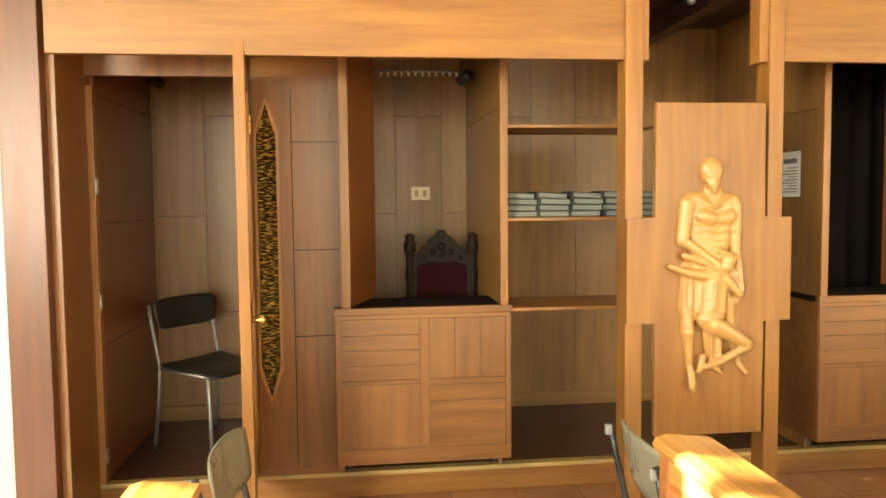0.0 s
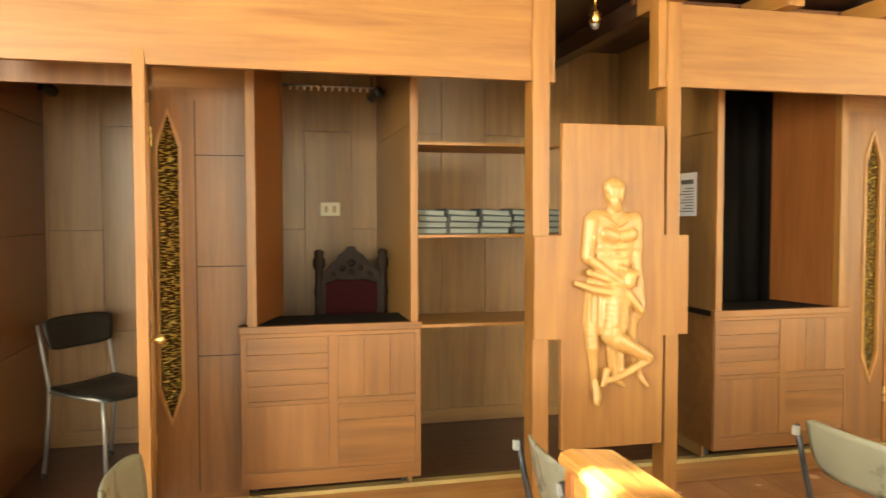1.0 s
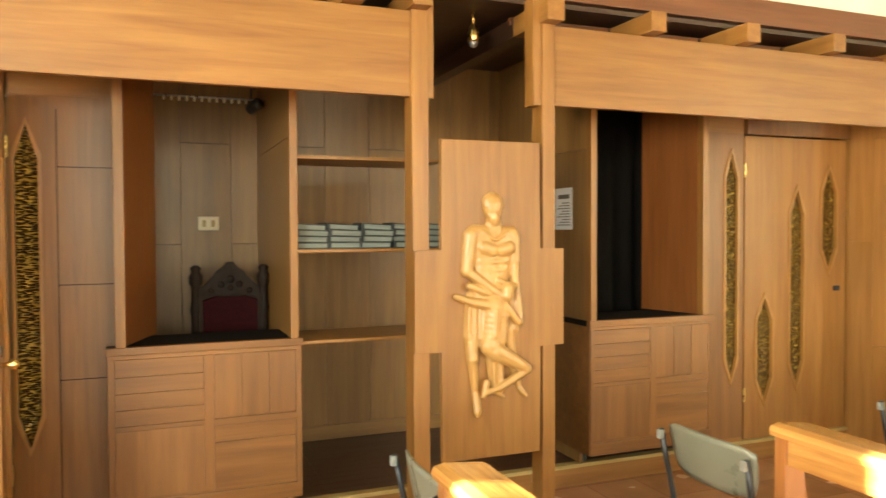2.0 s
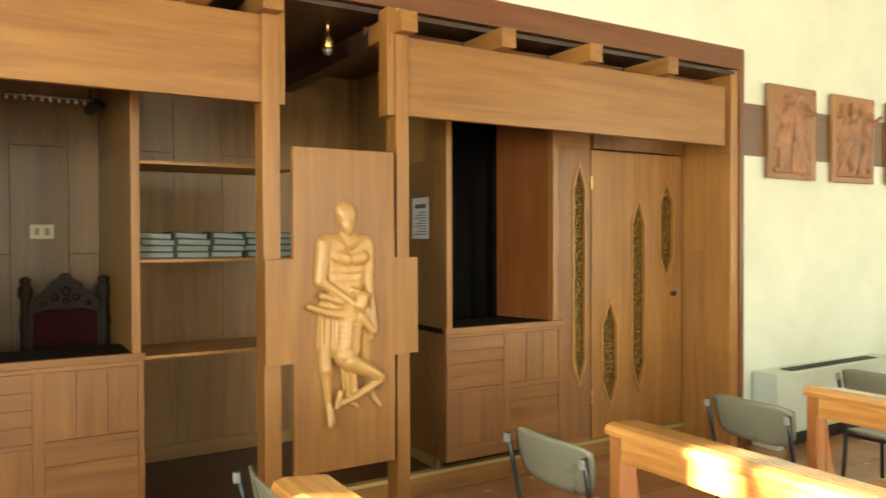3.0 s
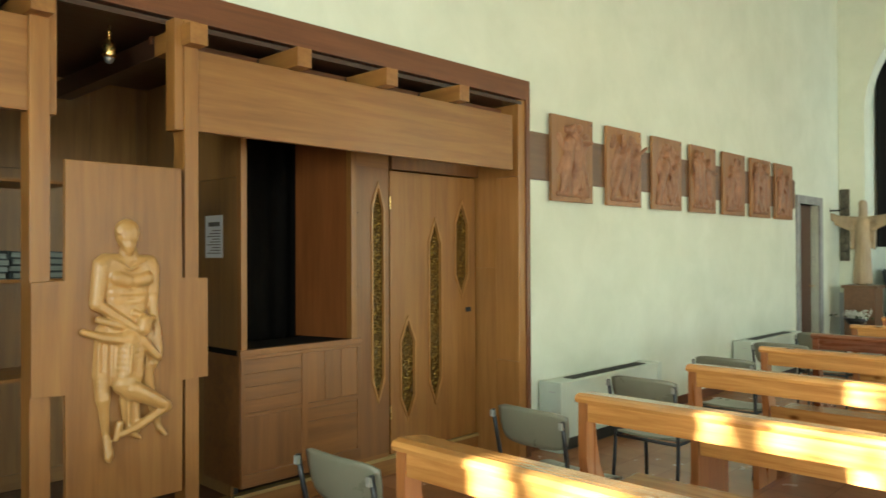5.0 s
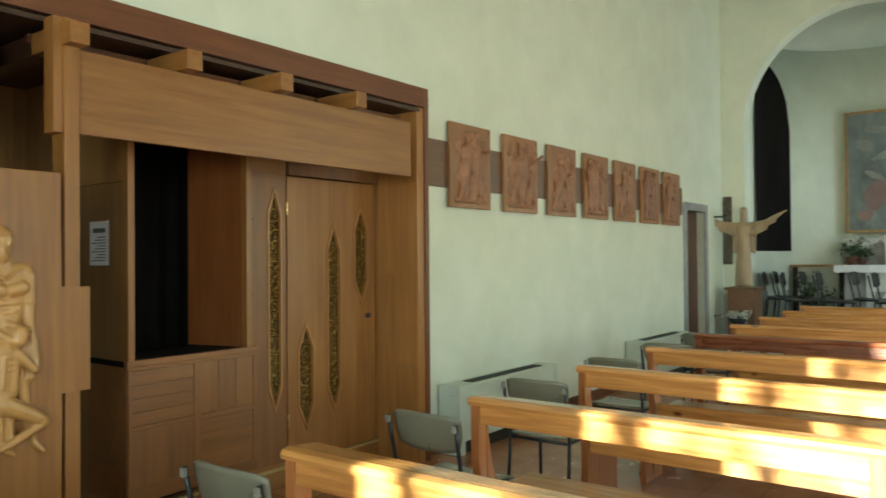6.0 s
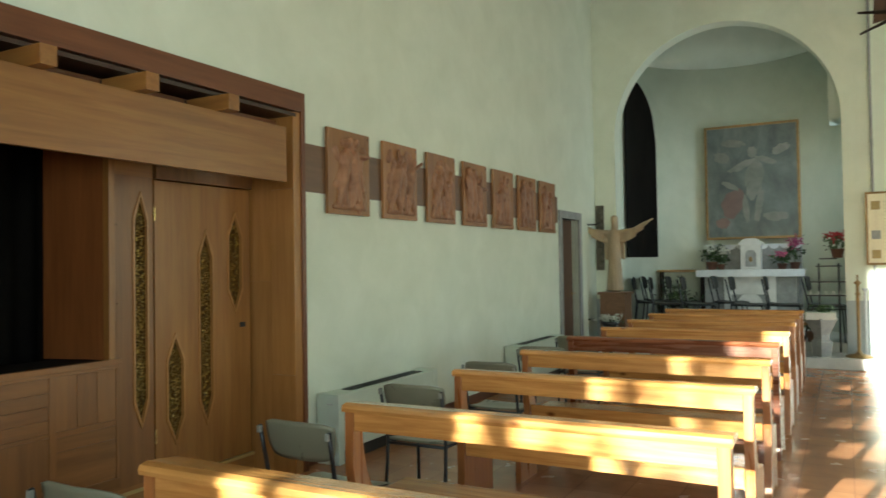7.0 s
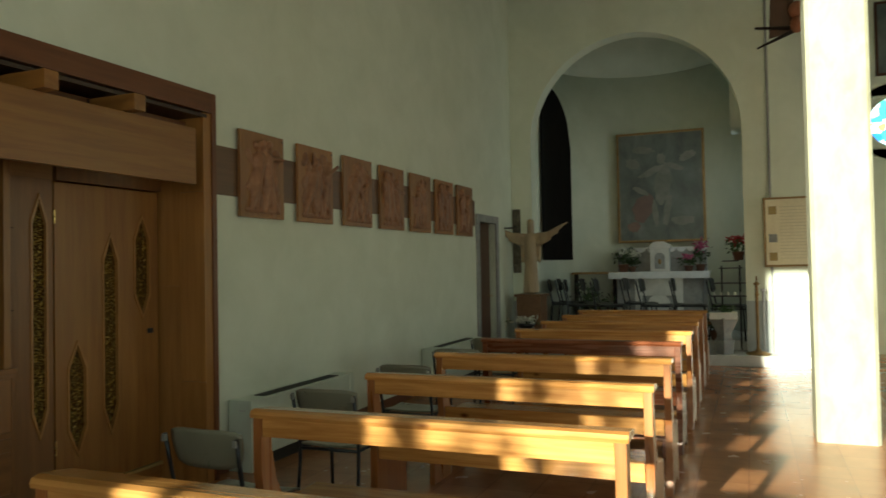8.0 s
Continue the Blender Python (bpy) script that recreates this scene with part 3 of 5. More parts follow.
def leaded(parent, hole, to3d, depth):
    """The pane and the proud moulding of one pointed light."""
    cx = hole[0][0]
    pane = part("pane", prism(hole, 0.006, lambda u, v, w: to3d(u, v, depth * 0.5 + w)), amber, parent, "amber hammered glass pane")
    zs = [v for _, v in hole]
    mid = (min(zs) + max(zs)) / 2
    half = max(u for u, _ in hole) - cx
    grow = lambda d: [(cx + (u - cx) * (1 + d / half), mid + (v - mid) * (1 + d * 2.2 / (max(zs) - mid))) for u, v in hole]  # noqa: E731
    outer, inner = grow(0.011), grow(-0.002)
    bm = bmesh.new()
    for w0, w1 in ((-0.009, 0.0),):
        a = [bm.verts.new(to3d(u, v, w0)) for u, v in outer]
        b = [bm.verts.new(to3d(u, v, w0)) for u, v in inner]
        c = [bm.verts.new(to3d(u, v, w1)) for u, v in outer]
        d = [bm.verts.new(to3d(u, v, w1 + 0.012)) for u, v in inner]
        for k in range(6):
            bm.faces.new((a[k - 1], a[k], b[k], b[k - 1]))
            bm.faces.new((a[k - 1], a[k], c[k], c[k - 1]))
            bm.faces.new((b[k - 1], b[k], d[k], d[k - 1]))
    part("moulding", bm, jamb_z, parent, "pale wood moulding")
    return pane


for x0, x1, cx, label in ((-0.62, -0.205, -0.557, "fixed veneer panel with one pointed amber glass light"), (3.105, 3.485, 3.385, "fixed veneer panel beside the closed door, one amber light")):
    screen = thing("glazed_panel", (x0, 3.972, STEP), label, "panel", "glazed side panels")
    hole = hexagon(cx - x0, 0.525 - STEP, 1.985 - STEP, 0.049, 0.16)
    spot = lambda u, v, w: (u, w, v)  # noqa: E731
    part("board", pierced(0, x1 - x0, 0.03, 2.105 - STEP, [hole], spot, 0.03), mid_z, screen)
    part("bottom_strip", box(0, x1 - x0, 0.005, 0.03, 0, 0.03, 0.002), wood_x, screen)
    leaded(screen, hole, spot, 0.03)
    if x0 < 0:
        for z in (0.83, 1.26, 1.79):
            part("joint", box(0.185, x1 - x0 - 0.002, -0.0015, 0.002, z - STEP, z - STEP + 0.004, 0), dark_gap, screen)
        part("joint", box(0.183, 0.187, -0.0015, 0.002, 0.05, 1.92, 0), dark_gap, screen)
    else:
        for z in (1.3, 1.79):
            part("joint", box(0.0, 0.11, -0.0015, 0.002, z - STEP, z - STEP + 0.004, 0), dark_gap, screen)


def booth_door(at, turn, mirror, label):
    """A booth door, hinged at its origin, with three pointed lights and a knob."""
    leafd = thing("booth_door", at, label, "door", "booth doors", turn)
    wide = 0.885
    s = -1 if mirror else 1
    spot = lambda u, v, w: (s * u, w, v)  # noqa: E731
    holes = [hexagon(0.168, 0.36 - STEP, 1.06 - STEP, 0.067, 0.16), hexagon(0.443, 0.44 - STEP, 1.765 - STEP, 0.06, 0.17), hexagon(0.73, 1.2 - STEP, 1.905 - STEP, 0.067, 0.16)]
    part("leaf", pierced(0.004, wide, 0.005, 2.095 - STEP, holes, spot, 0.04), wood_z, leafd)
    for hole in holes:
        leaded(leafd, hole, spot, 0.04)
    part("lock_plate", box(*sorted((s * 0.775, s * 0.83)), -0.006, 0.0, 1.075 - STEP, 1.11 - STEP, 0.001), tube_dark, leafd, "dark lock plate")
    for z in (0.25, 1.7):
        part("hinge", tube([(s * 0.002, -0.004, z), (s * 0.002, -0.004, z + 0.09)], 0.006), brass, leafd)
    if not mirror:
        return leafd
    knob = part("knob", lathe([(0.008, 0), (0.008, 0.02), (0.016, 0.03), (0.019, 0.042), (0.013, 0.052), (0.002, 0.055)], 16), brass, leafd, "small brass knob", True)
    knob.matrix_basis = pose(s * 0.845, -0.002, 1.05 - STEP, 90)
    return leafd


booth_door((3.505, 3.985, STEP), 0, False, "closed honey wood booth door with three pointed amber lights")
booth_door((-0.635, 3.965, STEP), 97.0, True, "open honey wood booth door swung out edge-on")

# door stop strip and strike plate on the open booth's jamb
jamb = thing("door_jamb", (X0, 3.975, STEP), "slim door jamb strip with a steel strike plate", "jamb")
part("strip", box(0.0, 0.03, 0.0, 0.05, 0, 1.93, 0.002), wood_z, jamb)
for z in (0.1, 0.86, 1.42):
    part("strike_plate", box(0.029, 0.034, 0.006, 0.04, z, z + 0.07, 0.001), steel, jamb)


# ---- counters ----
def counter(at, flip, label):
    c = thing("counter", at, label, "counter", "confessional counters")
    wide, high, deep = 0.87, 0.79, 0.42
    part("body", box(0, wide, 0.012, deep, 0.012, high - 0.035), mid_x, c)
    part("top", box(-0.005, wide + 0.005, 0.03, deep, high - 0.035, high - 0.006, 0.003), dark_gap, c, "black cloth-covered counter top")
    part("top_rail", box(-0.005, wide + 0.005, -0.006, 0.03, high - 0.035, high, 0.004), mid_x, c)
    part("plinth", box(0.004, wide - 0.004, 0.002, 0.012, 0.012, 0.085, 0.002), mid_x, c)
    for x in (0.06, wide - 0.06):
        for y in (0.17, deep - 0.04):
            part("foot", box(x - 0.014, x + 0.014, y - 0.014, y + 0.014, STEP - 0.19, 0.0125, 0), black, c)
    half = wide / 2
    left, right = (0.03, half - 0.022), (half + 0.022, wide - 0.03)
    bars, plain = [0.43, 0.505, 0.58, 0.655, 0.735], (0.1, 0.41)
    low_bars, high_plain = [0.1, 0.32, 0.4], (0.43, 0.735)

    def face(x0, x1, z0, z1, grain):
        part("front_panel", box(x0 + 0.001, x1 - 0.001, 0.0035, 0.0125, z0 + 0.0016, z1 - 0.0016, 0.0016), grain, c)

    for lo, hi in zip(bars, bars[1:]):
        face(*left, lo, hi, mid_x)
    face(*left, *plain, mid_z)
    third = (right[1] - right[0]) / 3
    for k in range(3):
        face(right[0] + k * third, right[0] + (k + 1) * third, *high_plain, mid_z)
    for lo, hi in zip(low_bars, low_bars[1:]):
        face(*right, lo, hi, mid_x)
    part("stile", box(half - 0.022, half + 0.022, 0.001, 0.012, 0.1, 0.735, 0.001), mid_z, c)
    for x0, x1 in ((0.003, 0.03), (wide - 0.03, wide - 0.003)):
        part("stile", box(x0, x1, 0.001, 0.012, 0.085, 0.735, 0.001), mid_z, c)
    part("rail", box(0.003, wide - 0.003, 0.001, 0.012, 0.735, high - 0.036, 0.001), mid_x, c)
    part("rail", box(0.03, half - 0.022, 0.001, 0.012, 0.41, 0.43, 0.001), mid_x, c)
    part("rail", box(half + 0.022, wide - 0.03, 0.001, 0.012, 0.4, 0.43, 0.001), mid_x, c)
    return c


counter((-0.238, 3.855, 0.19), False, "honey wood counter with panelled front, in the priest's booth")
counter((2.27, 3.855, 0.19), True, "honey wood counter with panelled front, beside the notice")
bpy.context.view_layer.update()

# ---- dark curtain added to blacken the back of the far booth ----
drape = thing("curtain", (2.31, 4.62, STEP), "dark brown curtain added to blacken the booth interior", "curtain")
bm = bmesh.new()
folds = []
for k in range(49):
    u = k / 48
    y = 0.022 * math.sin(u * 46) + 0.008 * math.sin(u * 17 + 1)
    folds.append((bm.verts.new((1.17 * u, y, 0.01)), bm.verts.new((1.17 * u, y * 0.7, 2.4))))
for a, b in zip(folds, folds[1:]):
    bm.faces.new((a[0], b[0], b[1], a[1]))
part("cloth", bm, dark_gap, drape, "", True).modifiers.new("thick", "SOLIDIFY").thickness = 0.004
part("rod", tube([(-0.008, 0, 2.42), (1.178, 0, 2.42)], 0.01), tube_dark, drape, "", True)

# ---- shelves with hymn books ----
for z, y0 in ((1.868, 3.86), (1.41, 3.86), (0.962, 3.86)):
    shelf = thing("shelf", (0.608, y0, z - 0.017), "honey wood wall shelf in the open bay", "shelf", "bay shelves")
    part("board", box(0, 0.76, 0, 0.4, 0, 0.017), wood_x, shelf)
    part("edge_band", box(0.001, 0.759, -0.006, 0.0, 0.001, 0.016, 0.001), wood_x, shelf)


def book_meshes():
    cover = boxes((0, 0.155, -0.004, 0.2, 0, 0.005), (0, 0.155, -0.004, 0.2, 0.027, 0.032), (-0.014, 0.001, -0.006, 0.2, 0, 0.0325), bevel=0.001)
    pages = box(0.001, 0.15, 0.001, 0.196, 0.005, 0.027, 0)
    return cover, pages


rng = random.Random(5)
book = thing("hymn_book", (0.63, 3.93, 1.41), "grey-green clothbound hymn book lying in a stack", "book", "stacked hymn books")
cover, pages = book_meshes()
part("cover", cover, book_cloth, book)
part("page_block", pages, book_page, book)
for s in range(5):
    for k in range(4):
        if s == 0 and k == 0:
            continue
        jog = rng.uniform(-0.008, 0.008)
        copy_thing(book, pose(0.63 + 0.168 * s + jog, 3.93 + rng.uniform(-0.01, 0.012) + 0.012 * (k % 2), 1.41 + 0.0323 * k, 0, 1.1 * k, rng.uniform(-4, 4)))


# ---- the relief board between the posts ----
board = thing("relief_board", (1.433, 3.41, 0.435), "cross-shaped honey wood board hung between the posts", "board")
w, a = 0.253, 0.383
cross = [(-w, 0), (w, 0), (w, 0.51), (a, 0.51), (a, 0.975), (w, 0.975), (w, 1.48), (-w, 1.48), (-w, 0.975), (-a, 0.975), (-a, 0.51), (-w, 0.51)]
part("panel", prism(cross, 0.028, lambda u, v, d: (u, -0.028 + d, v), 0.003), wood_z, board)
bm = bmesh.new()
for row in (
    # head: skull, cap band, brow, nose, cheeks, beard, neck
    ((0.0, 0, 1.188), (0.0, -0.004, 1.162), 0.056, 0.05, 0.85), ((-0.042, -0.022, 1.178), (0.042, -0.022, 1.176), 0.01, 0.01, 1.0), ((-0.024, -0.034, 1.157), (0.024, -0.034, 1.157), 0.008, 0.008, 1.0),
    ((0.0, -0.036, 1.155), (0.0, -0.043, 1.134), 0.007, 0.009, 1.0), ((-0.022, -0.026, 1.134), (0.022, -0.026, 1.134), 0.013, 0.013, 1.0), ((0.0, -0.022, 1.12), (0.0, -0.028, 1.098), 0.03, 0.02, 0.9),
    ((0.006, 0, 1.1), (0.008, 0, 1.06), 0.042, 0.05, 0.7),
    # shoulders, chest, belly, collar line
    ((-0.092, 0, 1.052), (0.1, 0, 1.045), 0.042, 0.04, 0.75), ((-0.045, 0, 1.02), (-0.03, 0, 0.86), 0.07, 0.06, 0.55), ((0.05, 0, 1.02), (0.035, 0, 0.86), 0.068, 0.055, 0.55),
    ((-0.05, -0.03, 0.985), (-0.01, -0.032, 0.972), 0.034, 0.03, 0.6), ((0.035, -0.03, 0.972), (0.075, -0.03, 0.982), 0.03, 0.032, 0.6),
    ((-0.06, -0.026, 1.06), (0.0, -0.042, 1.018), 0.009, 0.008, 1.0), ((0.0, -0.042, 1.018), (0.07, -0.026, 1.055), 0.008, 0.009, 1.0), ((-0.04, -0.022, 0.92), (0.05, -0.022, 0.92), 0.018, 0.018, 0.8), ((-0.03, -0.02, 0.88), (0.045, -0.02, 0.882), 0.018, 0.018, 0.8),
    # arms
    ((-0.112, -0.004, 1.04), (-0.132, -0.01, 0.88), 0.038, 0.031, 0.95), ((-0.132, -0.012, 0.875), (0.015, -0.05, 0.768), 0.03, 0.02, 0.95), ((0.015, -0.055, 0.768), (0.045, -0.058, 0.748), 0.02, 0.014, 0.8),
    ((0.112, 0, 1.03), (0.115, -0.004, 0.84), 0.034, 0.027, 0.95), ((0.115, -0.004, 0.84), (0.135, -0.02, 0.68), 0.026, 0.019, 0.95), ((0.136, -0.024, 0.665), (0.134, -0.03, 0.625), 0.019, 0.014, 0.9),
    # loincloth and its folds
    ((-0.02, 0, 0.83), (0.0, 0, 0.72), 0.085, 0.1, 0.42), ((-0.105, 0, 0.76), (-0.115, 0, 0.58), 0.034, 0.036, 0.7), ((-0.07, 0, 0.74), (-0.075, 0, 0.57), 0.034, 0.036, 0.8), ((0.09, 0, 0.75), (0.1, 0, 0.6), 0.036, 0.04, 0.6),
    ((-0.125, -0.022, 0.74), (-0.13, -0.022, 0.57), 0.01, 0.011, 1.0), ((-0.095, -0.026, 0.72), (-0.1, -0.026, 0.565), 0.01, 0.011, 1.0), ((-0.06, -0.03, 0.72), (-0.065, -0.03, 0.565), 0.01, 0.011, 1.0), ((0.07, -0.024, 0.72), (0.08, -0.024, 0.59), 0.01, 0.011, 1.0), ((0.115, -0.02, 0.72), (0.125, -0.02, 0.6), 0.009, 0.01, 1.0),
    ((-0.13, -0.03, 0.81), (-0.03, -0.04, 0.775), 0.02, 0.018, 0.8), ((0.02, -0.035, 0.83), (0.1, -0.03, 0.8), 0.016, 0.018, 0.8),
    # the smaller figure: arm held up, bowed head, back, other arm
    ((-0.19, -0.02, 0.762), (-0.115, -0.032, 0.735), 0.017, 0.023, 0.95), ((-0.115, -0.032, 0.735), (-0.03, -0.048, 0.72), 0.024, 0.027, 0.95),
    ((0.06, -0.05, 0.79), (0.055, -0.052, 0.762), 0.034, 0.03, 0.95), ((-0.005, -0.035, 0.72), (-0.02, -0.04, 0.545), 0.05, 0.047, 0.8), ((0.03, -0.035, 0.71), (0.02, -0.04, 0.56), 0.04, 0.04, 0.7),
    ((0.05, -0.045, 0.71), (0.115, -0.05, 0.635), 0.026, 0.019, 0.95), ((-0.01, -0.078, 0.69), (-0.016, -0.075, 0.58), 0.009, 0.009, 1.0),
    # its hip, bent thigh, shin and foot
    ((-0.03, -0.04, 0.53), (0.0, -0.045, 0.5), 0.05, 0.046, 0.8), ((0.0, -0.048, 0.505), (0.15, -0.055, 0.418), 0.044, 0.028, 0.9), ((0.155, -0.052, 0.41), (0.03, -0.045, 0.34), 0.027, 0.021, 0.95), ((0.03, -0.045, 0.34), (-0.04, -0.04, 0.315), 0.02, 0.015, 0.95),
    ((0.0, -0.015, 0.46), (0.015, -0.015, 0.33), 0.042, 0.036, 0.6), ((-0.012, -0.04, 0.45), (-0.004, -0.036, 0.33), 0.011, 0.011, 1.0), ((0.03, -0.036, 0.44), (0.036, -0.034, 0.32), 0.011, 0.011, 1.0), ((0.015, -0.02, 0.31), (0.045, -0.026, 0.285), 0.017, 0.011, 0.9), ((-0.045, -0.035, 0.36), (-0.06, -0.035, 0.3), 0.02, 0.016, 0.9),
    # standing legs and feet
    ((-0.11, -0.004, 0.565), (-0.106, -0.01, 0.47), 0.036, 0.033, 0.95), ((-0.106, -0.01, 0.47), (-0.092, -0.004, 0.32), 0.031, 0.019, 0.95), ((-0.09, -0.01, 0.3), (-0.088, -0.03, 0.235), 0.021, 0.024, 0.9), ((-0.096, -0.034, 0.225), (-0.09, -0.034, 0.215), 0.016, 0.016, 0.9),
    ((0.082, 0, 0.59), (0.095, 0, 0.49), 0.035, 0.03, 0.95), ((0.095, 0, 0.49), (0.135, -0.004, 0.33), 0.029, 0.018, 0.95), ((0.138, -0.008, 0.315), (0.165, -0.022, 0.28), 0.018, 0.012, 0.9),
):
    limb(*row[:4], bm, row[4])
relief = part("carving", bm, carved, board, "pale carved wooden high relief", True)
relief.location = (0, -0.026, 0)
fuse(relief, 0.0042)


# ---- pews and chairs ----
def pew(at, label):
    p = thing("pew", at, label, "pew", "rows of pews")
    length = 1.67
    top = [(-0.012, 0.85), (0.135, 0.85), (0.143, 0.86), (0.138, 0.876), (0.02, 0.888), (-0.008, 0.881), (-0.016, 0.865)]
    part("top_board", prism(top, length, lambda u, v, w: (u, -w, v), 0.003), pine_y, p, "varnished pine book rest")
    part("apron", box(0.004, 0.03, -length + 0.055, -0.055, 0.765, 0.853, 0.004), pine_y, p)
    part("back_board", prism([(0.04, 0.375), (0.062, 0.372), (0.05, 0.488), (0.028, 0.491)], length - 0.12, lambda u, v, w: (u, -0.06 - w, v), 0.003), pine_y, p)
    part("seat", box(0.075, 0.44, -length + 0.06, -0.06, 0.425, 0.45, 0.006), pine_y, p, "pine seat plank")
    part("kneeler", box(-0.27, -0.13, -length + 0.05, -0.05, 0.16, 0.19, 0.005), pine_y, p)
    side = [(-0.01, 0.0), (0.07, 0.0), (0.12, 0.05), (0.3, 0.05), (0.35, 0.0), (0.43, 0.0), (0.42, 0.3), (0.4, 0.42), (0.17, 0.44), (0.11, 0.55), (0.075, 0.7), (0.075, 0.853), (0.0, 0.853), (0.0, 0.6), (0.03, 0.45), (0.03, 0.25)]
    for y in (-0.008, -length + 0.055):
        part("side_panel", prism(side, 0.045, lambda u, v, w, y=y: (u, y - w, v), 0.004), pine_z, p)
    for y in (-0.075, -length + 0.12):
        part("kneeler_bracket", box(-0.26, 0.04, y - 0.02, y + 0.02, 0.0, 0.16, 0.004), pine_z, p)
    return p


PEWS = [(-0.62, 1.9), (0.64, 2.05), (1.775, 2.03), (2.895, 2.045), (4.06, 2.09), (5.16, 2.11), (6.27, 2.14), (7.24, 2.13), (8.27, 2.14), (9.3, 2.15), (10.3, 2.16)]
first = pew((*PEWS[2], 0), "varnished knotty pine pew with a sloping book rest")
for n, (x, y) in enumerate(PEWS):
    if n != 2:
        other = copy_thing(first, pose(x, y, 0, 0, 0, (0.6, 0.0, 0, 0.5, -0.4, 0.3, 0.0, -0.5, 0.3, 0.0, 0.2)[n]))
        if n == 6:
            tagged(other, "darker reddish varnished pine pew")
            for piece in other.children:
                piece.material_slots[0].link = "OBJECT"
                piece.material_slots[0].material = pine_red


def shell(width, height, bow, tilt, lift, depth_at, thick=0.008, taper=0.0):
    """A bowed, rounded plastic back or seat, as a grid with a soft outline."""
    bm = bmesh.new()
    nu, nv = 14, 8
    grid = []
    for i in range(nu + 1):
        row = []
        for j in range(nv + 1):
            u, v = 2 * i / nu - 1, j / nv
            half = width / 2 * (1 - taper * v)
            edge = 1 - 0.2 * abs(u) ** 5
            half *= 1 - 0.14 * (1 - v) ** 3
            z = height * (0.5 + (v - 0.5) * edge)
            row.append(bm.verts.new((depth_at + bow * (1 - u * u) - tilt * z, half * u, lift + z)))
        grid.append(row)
    for i in range(nu):
        for j in range(nv):
            bm.faces.new((grid[i][j], grid[i + 1][j], grid[i + 1][j + 1], grid[i][j + 1]))
    return bm


def thicken(ob, depth):
    skin = ob.modifiers.new("thick", "SOLIDIFY")
    skin.thickness, skin.offset = depth, 0.0
    return ob


def stacking_chair(name, at, turn, label, body, legs, clips, group, tall=0.18):
    """A stacking chair that faces its own +x, origin between its feet."""
    c = thing(name, at, label, "chair", group, turn)
    thicken(part("backrest", shell(0.42, tall, -0.03, 0.16, 0.8 - tall, -0.219 + 0.16 * tall, taper=0.02), body, c, "", True), 0.009)
    seat = bmesh.new()
    rows = []
    for i in range(9):
        u = i / 8
        rows.append([seat.verts.new((-0.19 + 0.4 * u, (j / 8 - 0.5) * (0.40 + 0.02 * u), 0.452 - 0.018 * math.sin(math.pi * u) - 0.03 * max(0, u - 0.8) / 0.2 + 0.008 * abs(j / 4 - 1) ** 2)) for j in range(9)])
    for a, b in zip(rows, rows[1:]):
        for j in range(8):
            seat.faces.new((a[j], a[j + 1], b[j + 1], b[j]))
    thicken(part("seat", seat, body, c, "", True), 0.01)
    for s in (-1, 1):
        part("rear_leg", tube([(-0.24, s * 0.205, 0.0), (-0.2, s * 0.2, 0.3), (-0.19, s * 0.198, 0.45), (-0.235, s * 0.204, 0.66), (-0.256, s * 0.207, 0.77)], 0.0105), legs, c, "", True)
        part("front_leg", tube([(0.2, s * 0.205, 0.0), (0.185, s * 0.2, 0.3), (0.17, s * 0.195, 0.44)], 0.0105), legs, c, "", True)
        part("seat_rail", tube([(-0.19, s * 0.197, 0.436), (0.17, s * 0.195, 0.43)], 0.0095), legs, c, "", True)
        for x in (-0.24, 0.2):
            part("foot_cap", tube([(x, s * 0.205, 0.0), (x, s * 0.205, 0.03)], 0.0135), black, c)
        if clips:
            part("clip", box(-0.272, -0.252, s * 0.204 - 0.01, s * 0.204 + 0.01, 0.735, 0.768, 0.003), grey_clip, c, "pale grey fixing clip")
    part("cross_rail", tube([(-0.19, -0.197, 0.433), (-0.19, 0.197, 0.433)], 0.0095), legs, c, "", True)
    return c


row_chair = stacking_chair("stacking_chair", (1.945, 2.265, 0), 1, "grey-olive plastic stacking chair on dark steel legs", plastic, tube_dark, True, "chairs at the pew ends")
for x, y, turn in ((-0.29, 2.4, -4), (0.93, 2.32, -2), (3.06, 2.25, -2), (4.18, 2.31, 1), (5.31, 2.32, 0), (6.4, 2.35, 3), (7.4, 2.35, 0)):
    copy_thing(row_chair, pose(x, y, 0, 0, 0, turn))
booth_chair = stacking_chair("visitor_chair", (-0.93, 4.5, STEP), -38, "black plastic chair on bright steel legs in the open booth", black, satin, False, "", 0.165)
booth_chair.scale = (1.05, 1.05, 1.05)

# ---- throne chair in the middle booth ----
throne = thing("throne_chair", (0.37, 4.45, STEP), "dark carved walnut armchair with burgundy velvet back", "chair")
for s in (-1, 1):
    part("back_post", lathe([(0.026, 0.0), (0.026, 0.9), (0.033, 0.93), (0.024, 0.98), (0.024, 1.06), (0.036, 1.08), (0.036, 1.12), (0.024, 1.14), (0.03, 1.165), (0.012, 1.18)], 10, centre=(s * 0.185, 0.16, 0)), walnut, throne, "", True)
    part("front_leg", lathe([(0.028, 0), (0.02, 0.1), (0.03, 0.25), (0.024, 0.4), (0.024, 0.62)], 12, centre=(s * 0.23, -0.3, 0)), walnut, throne, "", True)
    part("armrest", tube([(s * 0.2, 0.15, 0.66), (s * 0.235, -0.1, 0.68), (s * 0.24, -0.34, 0.64)], 0.026), walnut, throne, "", True)
